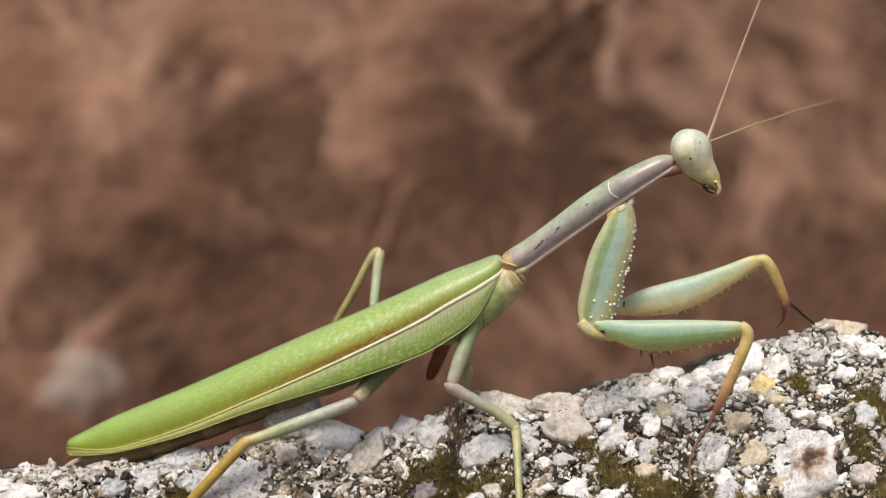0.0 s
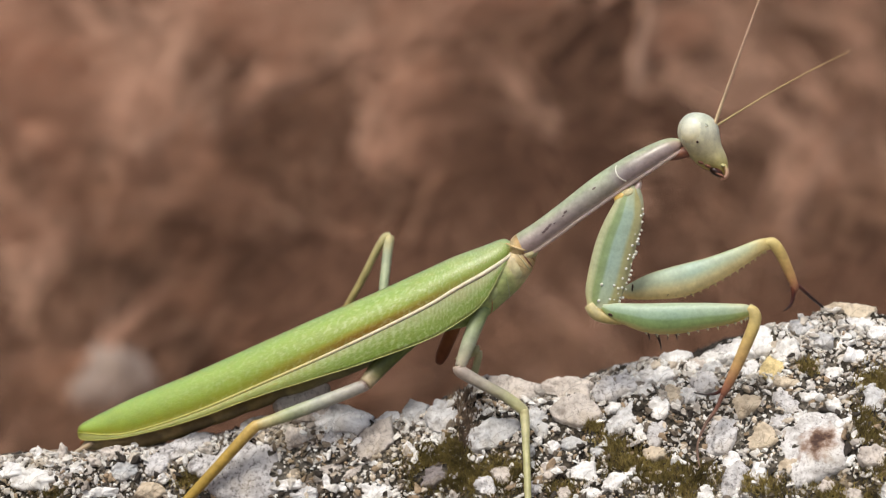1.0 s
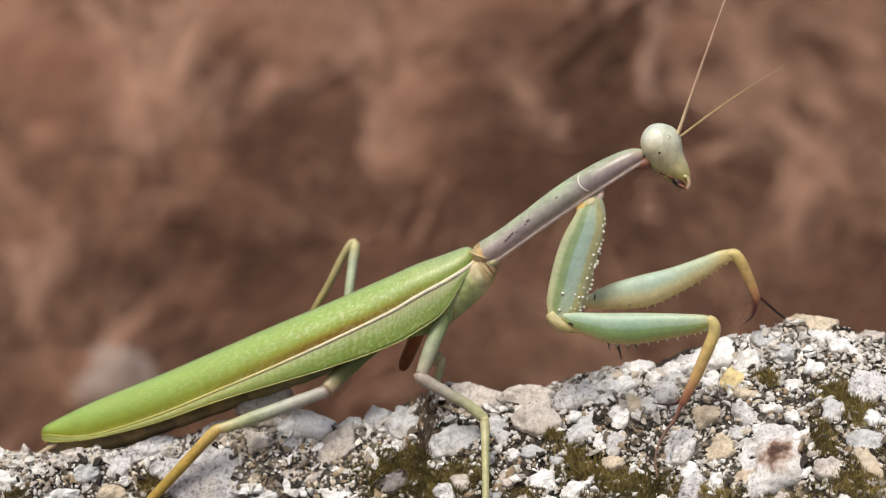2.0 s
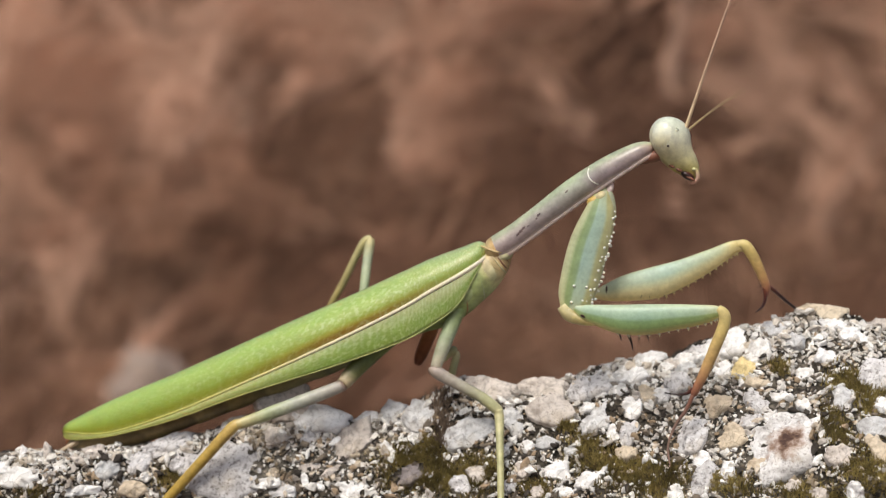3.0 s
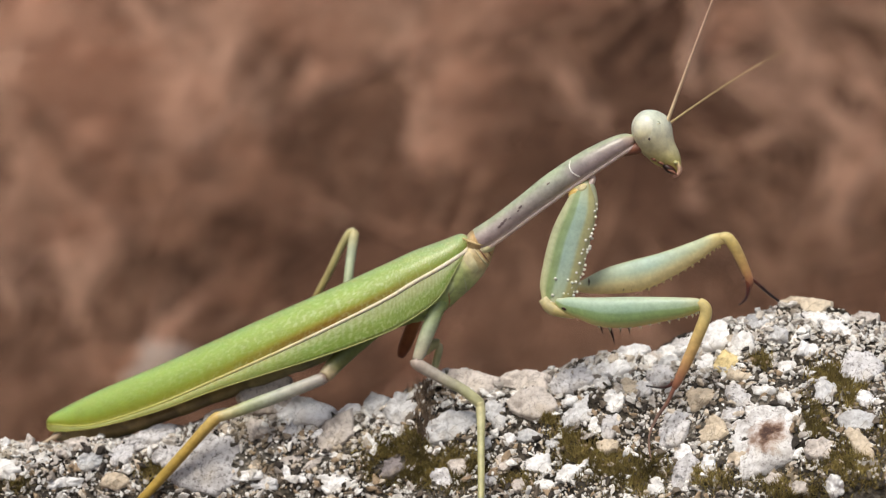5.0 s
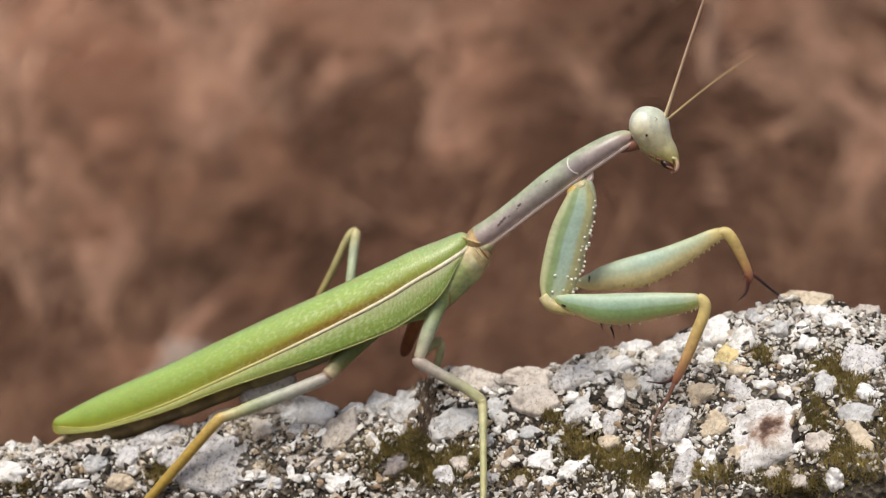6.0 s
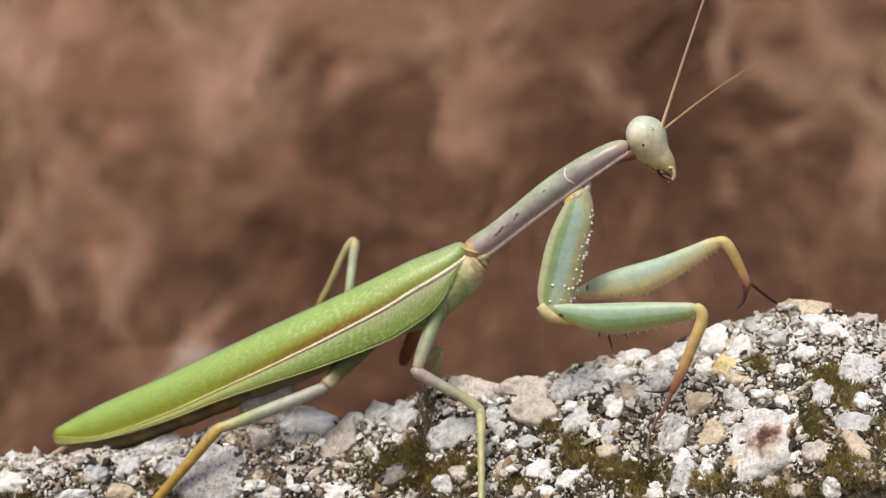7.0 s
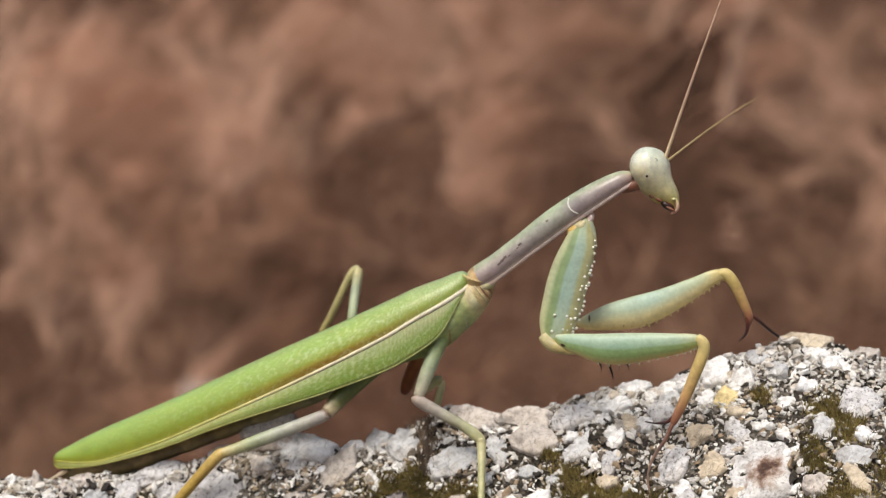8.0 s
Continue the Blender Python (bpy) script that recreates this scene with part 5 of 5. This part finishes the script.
part("joint", ball(bmesh.new(), (16.62, -4.5, 4.95), (0.48, 0.45, 1.75), 16, 12, radians(-8)), ridge_skin, fore_coxa, "pale green shoulder lobe", at=(16.62, -4.5, 4.95))
part("joint", ball(bmesh.new(), (16.45, -4.3, 6.65), (0.40, 0.45, 0.75), 14, 10, radians(20)), keel_skin, fore_coxa, "pale shoulder lobe", at=(16.45, -4.3, 6.65))
part("bead_row", beads, white_bead, fore_coxa, "rows of white beads", at=(15.0, -6.4, 0.0))
limb("fore_trochanter", [(11.57, -6.20, -5.20, 0.58, 0.46), (12.30, -6.60, -6.10, 0.66, 0.55), (13.50, -7.00, -6.45, 0.60, 0.50), (14.74, -7.40, -6.69, 0.40, 0.32)], trochanter_skin, label="yellow elbow joint")
FEMUR = [(12.79, -7.00, -5.30, 0.29, 0.17), (13.71, -7.20, -5.68, 0.80, 0.48), (15.28, -7.70, -5.94, 1.14, 0.69), (17.54, -8.20, -6.26, 1.54, 0.92), (20.06, -8.80, -6.15, 1.59, 0.96), (22.56, -9.40, -5.81, 1.36, 0.82), (25.06, -9.90, -5.49, 1.07, 0.64), (26.54, -10.30, -5.19, 0.79, 0.47), (27.20, -10.40, -5.18, 0.51, 0.30)]
fore_femur = limb("fore_femur", FEMUR, femur_skin, label="thick blue-green grasping thigh with cream edge", ring=24)
thorns = ((17.2, -7.5, 17.5, -8.5, 0.12), (18.05, -7.5, 18.7, -9.5, 0.18), (19.3, -7.45, 19.25, -8.5, 0.12), (19.9, -7.45, 20.3, -8.5, 0.12), (20.7, -7.2, 21.1, -7.8, 0.06))
for x, z, tx, tz, r in thorns:
    part("thorn", spike(bmesh.new(), (x, -8.4, z), (tx, -8.2, tz), r), dark_horn, fore_femur, "dark thorn", at=(x, -8.4, z))
FEM = spline(FEMUR, 8)
for k in range(13):
    root = around_body(FEM, 0.36 + 0.047 * k, 0.46)
    part("tooth", spike(bmesh.new(), root + Vector((0, 0, 0.10)), root + Vector((0.10, -0.06, -0.22 - 0.10 * (k % 3 == 1))), 0.15), ridge_skin, fore_femur, at=tuple(root))
fore_tibia = limb("fore_tibia", [(26.91, -10.40, -4.72, 0.45, 0.36), (27.53, -10.50, -5.33, 0.62, 0.50), (27.59, -10.60, -6.29, 0.62, 0.50), (26.70, -10.80, -8.62, 0.59, 0.47), (25.66, -10.90, -11.14, 0.53, 0.43), (24.73, -10.90, -13.16, 0.39, 0.32), (24.45, -10.90, -13.69, 0.17, 0.14)], fore_tibia_skin, label="amber forearm reddening to its end")
part("claw", sweep([(24.57, -10.80, -12.90, 0.23, 0.23), (23.97, -10.60, -13.40, 0.17, 0.17), (23.04, -10.30, -13.58, 0.11, 0.11), (21.82, -10.00, -13.47, 0.06, 0.06)], 8, 5), dark_horn, fore_tibia, "black hooked claw", at=(24.57, -10.8, -12.9))
limb("fore_tarsus", [(24.56, -10.90, -13.45, 0.23, 0.23), (23.84, -11.00, -15.06, 0.20, 0.20), (22.82, -11.20, -16.52, 0.17, 0.17), (22.11, -11.60, -18.12, 0.11, 0.11), (22.05, -11.80, -19.41, 0.11, 0.11), (22.32, -12.20, -20.88, 0.08, 0.08)], tarsus_skin, label="thin brown foot", ring=8)

limb("fore_coxa", [(16.20, -1.60, 5.92, 0.29, 0.18), (16.13, -1.20, 4.51, 0.71, 0.43), (15.88, -0.80, 2.86, 0.89, 0.53), (15.42, -0.40, -0.48, 1.01, 0.60), (14.63, -0.30, -4.70, 0.83, 0.50)], coxa_skin, label="blue-green arm base")
FAR_FEMUR = [(15.06, -1.00, -4.83, 0.30, 0.18), (16.35, -1.20, -4.68, 0.83, 0.50), (18.67, -1.60, -4.07, 1.41, 0.85), (21.57, -2.10, -3.39, 1.68, 1.01), (24.44, -2.60, -2.24, 1.41, 0.84), (27.28, -3.10, -0.75, 1.05, 0.63), (29.27, -3.40, 0.42, 0.73, 0.44), (30.24, -3.50, 0.67, 0.58, 0.35)]
far_femur = limb("fore_femur", FAR_FEMUR, far_femur_skin, label="pale green grasping thigh with cream edge", ring=24)
for x, z, tx, tz, r in ((20.2, -4.35, 20.0, -4.95, 0.09), (20.9, -4.3, 20.9, -4.95, 0.07), (22.2, -4.2, 22.5, -4.95, 0.11), (22.9, -4.0, 23.2, -4.6, 0.08), (24.6, -3.3, 24.9, -3.8, 0.07), (25.6, -2.8, 26.0, -3.2, 0.07)):
    part("thorn", spike(bmesh.new(), (x, -2.5, z + 0.2), (tx, -2.6, tz), r), dark_horn, far_femur, "dark thorn", at=(x, -2.5, z))
FAR_FEM = spline(FAR_FEMUR, 8)
for k in range(14):
    root = around_body(FAR_FEM, 0.42 + 0.036 * k, 0.46)
    part("tooth", spike(bmesh.new(), root + Vector((0, 0, 0.10)), root + Vector((0.12, -0.06, -0.20 - 0.10 * (k % 3 == 1))), 0.15), trochanter_skin, far_femur, at=tuple(root))
part("mark", ball(bmesh.new(), (16.5, -1.75, -4.2), (0.10, 0.06, 0.40), 8, 6), dark_horn, far_femur, "dark mark", at=(16.5, -1.75, -4.2))
part("mark", ball(bmesh.new(), (13.6, -7.72, -6.0), (0.32, 0.06, 0.14), 8, 6, radians(25)), dark_horn, fore_femur, "dark mark", at=(13.6, -7.7, -6.0))
far_tibia = limb("fore_tibia", [(29.77, -3.50, 0.79, 0.41, 0.33), (30.57, -3.60, 0.74, 0.58, 0.47), (31.41, -3.60, -0.32, 0.58, 0.47), (32.34, -3.50, -2.17, 0.50, 0.40), (32.98, -3.40, -3.72, 0.41, 0.33), (33.01, -3.30, -4.57, 0.23, 0.19)], fore_tibia_skin, label="amber forearm bent downwards")
part("claw", sweep([(32.80, -3.40, -3.70, 0.28, 0.28), (32.85, -3.50, -4.85, 0.20, 0.20), (32.55, -3.60, -5.70, 0.15, 0.15), (31.87, -3.70, -6.28, 0.05, 0.05)], 8, 5), claw_skin, far_tibia, "dark red hooked claw", at=(33.0, -3.4, -4.2))
for x, z, tx, tz in ((32.6, -3.1, 32.1, -3.7), (32.75, -3.7, 32.2, -4.3)):
    part("thorn", spike(bmesh.new(), (x, -3.5, z), (tx, -3.6, tz), 0.08), claw_skin, far_tibia, "dark thorn", at=(x, -3.5, z))
limb("fore_tarsus", [(33.29, -3.30, -3.62, 0.20, 0.20), (34.16, -3.10, -4.36, 0.18, 0.18), (35.17, -2.80, -5.25, 0.15, 0.15), (36.24, -2.50, -6.07, 0.12, 0.12)], dark_horn, label="thin black foot touching the stone", ring=8)

# Head, in its own space so that it can nod.
HEAD_AT = (21.6, -4.2, 10.6)
LOBES = ((22.16, -5.0, 12.1, 1.60, 1.5, 1.82), (22.16, -3.6, 12.1, 1.60, 1.5, 1.82), (22.85, -4.3, 12.0, 1.75, 1.75, 1.85), (23.0, -4.3, 10.7, 1.75, 1.7, 1.7), (23.8, -4.3, 9.6, 1.45, 1.25, 1.35), (24.55, -4.3, 8.9, 0.98, 0.9, 1.15), (25.05, -4.3, 8.3, 0.55, 0.6, 0.95))


def head_form(p):
    """Below zero inside the head: its lobes run softly into one another."""
    total = 0.0
    for x, y, z, a, b, c in LOBES:
        q = math.sqrt(((p.x - x) / a) ** 2 + ((p.y - y) / b) ** 2 + ((p.z - z) / c) ** 2)
        total += math.exp(-7.0 * (q - 1.0))
    return 1.0 - total


def head_shell():
    bm = bmesh.new()
    uv = bm.loops.layers.uv.verify()
    heart = Vector((23.1, -4.3, 10.8))
    bmesh.ops.create_uvsphere(bm, u_segments=44, v_segments=36, radius=1.0)
    for v in bm.verts:
        way, lo, hi = v.co.normalized(), 0.2, 5.5
        for _ in range(22):
            mid = (lo + hi) / 2
            if head_form(heart + way * mid) < 0:
                lo = mid
            else:
                hi = mid
        v.co = heart + way * lo
    for f in bm.faces:
        for loop in f.loops:
            p = loop.vert.co
            loop[uv].uv = ((14.1 - p.z) / 6.8, 0.25)
    return bm


head = part("head", head_shell(), head_skin, mantis, "cream-green triangular head", at=HEAD_AT)
for y in (-5.0, -3.6):
    part("eye", ball(bmesh.new(), (22.16, y, 12.1), (1.62, 1.53, 1.84), 32, 24), eye_skin, head, "pale green bulging eye", at=(22.16, y, 12.1))
part("pupil_spot", ball(bmesh.new(), (22.12, -6.42, 11.25), (0.13, 0.13, 0.14), 10, 6), dark_horn, head, "tiny black eye spot", at=(22.3, -6.5, 11.2))
part("ocellus", ball(bmesh.new(), (22.95, -6.05, 12.8), (0.32, 0.18, 0.30), 14, 8), ridge_skin, head, "small pale eye ring", at=(22.95, -6.05, 12.8))
part("ocellus", ball(bmesh.new(), (22.95, -6.18, 12.8), (0.17, 0.12, 0.16), 12, 8), eye_skin, head, at=(22.95, -6.18, 12.8))
# The dark_horn ball stands for the shaded hollow of the mouth.
for x, z, rx, rz, lean, skin, say in ((24.35, 8.10, 0.80, 0.42, 32, dark_horn, "dark hollow of the open mouth"), (23.45, 8.70, 0.50, 0.22, 28, neck_skin, "brown jaw"), (22.75, 9.05, 0.40, 0.20, 25, neck_skin, "brown jaw"), (24.95, 8.75, 0.30, 0.24, 20, fold_skin, "yellow-green upper lip")):
    part("mouthpart", ball(bmesh.new(), (x, -4.8, z), (rx, 0.66, rz), 14, 10, radians(lean)), skin, head, say, at=(x, -4.8, z))
lip = [(25.10, -4.9, 8.75, 0.24, 0.24), (25.38, -5.1, 8.15, 0.22, 0.22), (25.22, -5.2, 7.58, 0.18, 0.18), (24.72, -5.2, 7.28, 0.10, 0.10)]
part("palp", sweep(lip, 10, 5), lip_skin, head, "pinkish curved mouth feeler", at=lip[0][:3])
jaw = [(24.2, -5.3, 8.05, 0.12, 0.12), (24.8, -5.45, 7.75, 0.13, 0.13), (25.05, -5.45, 7.55, 0.06, 0.06)]
part("palp", sweep(jaw, 8, 4), neck_skin, head, "brown mouth feeler", at=jaw[0][:3])


def antenna(at, length, thick, bow, skin, label):
    """A long feeler along its own +x, bowed slightly upwards."""
    x, y, z = at
    knots = [(x + length * s, y, z + bow * math.sin(s * 2.6) * length, thick * (1.0 - 0.62 * s) + 0.015, thick * (1.0 - 0.62 * s) + 0.015) for s in np.linspace(0, 1, 9)]
    knots = [(x - 0.25, y, z, thick * 1.35, thick * 1.35), (x + 0.1, y, z, thick * 1.3, thick * 1.3)] + knots[1:]
    return part("antenna", sweep(knots, 8, 4), skin, head, label, at=at)


ANT_NEAR, ANT_FAR = (24.15, -5.0, 13.2), (24.55, -3.9, 12.75)
antenna_near = antenna(ANT_NEAR, 27.0, 0.145, 0.012, antenna_skin, "pale pinkish thread-like feeler")
antenna_far = antenna(ANT_FAR, 19.0, 0.10, 0.02, far_antenna_skin, "tan thread-like feeler")


# ---- gravel in the block's front: pieces and grit ----
def hull_chip(seed):
    """An angular chip of unit half size."""
    rng = random.Random(seed)
    bm = bmesh.new()
    for _ in range(13):
        v = Vector((rng.gauss(0, 1), rng.gauss(0, 1), rng.gauss(0, 1))).normalized() * rng.uniform(0.85, 1.05)
        bm.verts.new((v.x, v.y * rng.uniform(0.7, 1.0), v.z * 0.75))
    out = bmesh.ops.convex_hull(bm, input=bm.verts)
    bmesh.ops.delete(bm, geom=[g for g in out["geom_interior"] if isinstance(g, bmesh.types.BMVert)], context="VERTS")
    return bm


def mossy(p):
    return any(((p.x - x) / wide) ** 2 + ((p.z - z) / high) ** 2 < 0.7 for x, z, wide, high, _ in MOSSY)


def gravel():
    rng = random.Random(21)
    shapes = []
    for k in range(24):
        bm = hull_chip(100 + k)
        bmesh.ops.bevel(bm, geom=bm.edges[:], offset=0.05, segments=1, affect="EDGES")
        me = bpy.data.meshes.new("pebble")
        bm.to_mesh(me)
        bm.free()
        me.materials.append(pebble_mixed)
        shapes.append(me)
    count, taken = 0, []
    while count < 252:
        x, d = rng.uniform(-49, 49), rng.uniform(-1.2, 17)
        r = min(0.95, rng.lognormvariate(-0.6, 0.30))
        p, n = rough_point(x, d)
        if covered(p, r * 0.5) or any((p - q).length < 0.8 * (r + s) for q, s in taken):
            r *= 0.5
            if rng.random() < 0.75:
                continue
        if mossy(p) and rng.random() < 0.8:
            continue
        taken.append((p, r))
        ob = new("pebble", shapes[rng.randrange(24)])
        ob.parent = the_block
        turn = Vector((0, 0, 1)).rotation_difference(n).to_matrix().to_4x4() @ Matrix.Rotation(rng.uniform(0, 6.28), 4, "Z")
        size = Matrix.Diagonal((r * MM * rng.uniform(0.9, 1.35), r * MM * rng.uniform(0.65, 1.0), r * MM * rng.uniform(0.6, 0.9), 1))
        ob.matrix_basis = Matrix.Translation((p - n * r * (0.12 if d > 1.5 else 0.4) - ORIGIN[the_block.name]) * MM) @ turn @ size
        count += 1
    # Grit between the pebbles, in one mesh.
    protos = []
    for k in range(16):
        bm = hull_chip(300 + k)
        bm.verts.index_update()
        protos.append((np.array([v.co[:] for v in bm.verts]), [[v.index for v in f.verts] for f in bm.faces]))
        bm.free()
    heaps = {"grit": ([], [], grit_mixed, "white, grey and black angular grit"), "crest_grit": ([], [], grit_pale, "pale angular grit, mostly near the crest")}
    counts = {"grit": 0, "crest_grit": 0}
    for k in range(32000):
        x, d = rng.uniform(-52, 52), (rng.uniform(-4.5, 24) if k < 26000 else rng.uniform(-1.5, 4.0))
        r = min(0.7, rng.lognormvariate(-1.5, 0.48))
        p, n = rough_point(x, d)
        if covered(p, -0.10 - 0.6 * r) and rng.random() < 0.975:
            continue
        if mossy(p) and rng.random() < 0.5:
            continue
        # Near the crest, and lower down towards +x, most grit is the paler kind.
        heap = "crest_grit" if d < 2.2 + min(5.0, max(0.0, 0.3 * (x - 6.0))) and rng.random() < 0.8 else "grit"
        turn = Vector((0, 0, 1)).rotation_difference(n).to_matrix() @ Matrix.Rotation(rng.uniform(0, 6.28), 3, "Z") @ Matrix.Rotation(rng.uniform(-0.7, 0.7), 3, "X")
        pts, tris = protos[rng.randrange(16)]
        size = np.array((r * rng.uniform(0.8, 1.5), r * rng.uniform(0.6, 1.0), r * rng.uniform(0.6, 1.0)))
        place = np.array(p + n * r * (rng.uniform(0.0, 0.8) if d > 1.5 else rng.uniform(-0.1, 0.5)))
        heaps[heap][0].append((pts * size) @ np.array(turn).T + place)
        heaps[heap][1].extend([[counts[heap] + i for i in t] for t in tris])
        counts[heap] += len(pts)
    for name, (verts, faces, material, say) in heaps.items():
        me = bpy.data.meshes.new(name)
        me.from_pydata((np.vstack(verts) * MM).tolist(), [], faces)
        me.materials.append(material)
        ob = new(name, me)
        ob.parent = the_block
        ob.location = -ORIGIN[the_block.name] * MM
        tagged(ob, say, kind="stuff")


gravel()


# ---- what moves: the head nods a little, the feelers sway ----
def motions():
    hx, hy, hz = (Vector(HEAD_AT) - BASE) * MM
    walk(head, [(0.0, pose(hx, hy, hz + 0.00012, 0, -0.6, 0)), (1.0, pose(hx, hy, hz + 0.00009, 0, -0.4, 0)), (3.0, pose(hx, hy, hz + 0.00003, 0, -0.1, 0)), (3.5, pose(hx, hy, hz)),
                (5.0, pose(hx, hy, hz - 0.00005, 0, 0.2, 0)), (8.0, pose(hx, hy, hz - 0.00006, 0, 0.3, 0))])
    nx, ny, nz = (Vector(ANT_NEAR) - Vector(HEAD_AT)) * MM
    walk(antenna_near, [(t, pose(nx, ny, nz, 0, -lift, turn)) for t, lift, turn in
                        ((0.0, 69.5, -14), (1.0, 70.0, -14), (1.5, 71.0, -14), (3.0, 70.5, -14), (3.5, 70.3, -14), (4.5, 68.8, -14), (6.0, 70.5, -14), (7.0, 70.3, -14), (8.0, 70.0, -14))])
    fx, fy, fz = (Vector(ANT_FAR) - Vector(HEAD_AT)) * MM
    walk(antenna_far, [(t, pose(fx, fy, fz, 0, -lift, turn)) for t, lift, turn in
                       ((0.0, 11.2, 30), (0.2, 13.0, 30), (0.4, 15.3, 30), (0.6, 15.8, 30), (0.8, 20.1, 30), (1.0, 21.1, 30), (1.3, 19.1, 30), (1.6, 19.4, 32), (2.2, 21.3, 50), (2.8, 19.7, 62), (2.9, 20.6, 62), (3.0, 8.3, 64), (3.1, 10.5, 52), (3.2, 20.0, 50), (3.5, 22.2, 46), (3.8, 22.8, 38), (4.6, 21.7, 36), (5.2, 20.0, 46), (5.8, 17.2, 54), (6.4, 16.8, 54), (7.2, 17.2, 52), (8.0, 17.6, 52))])


motions()
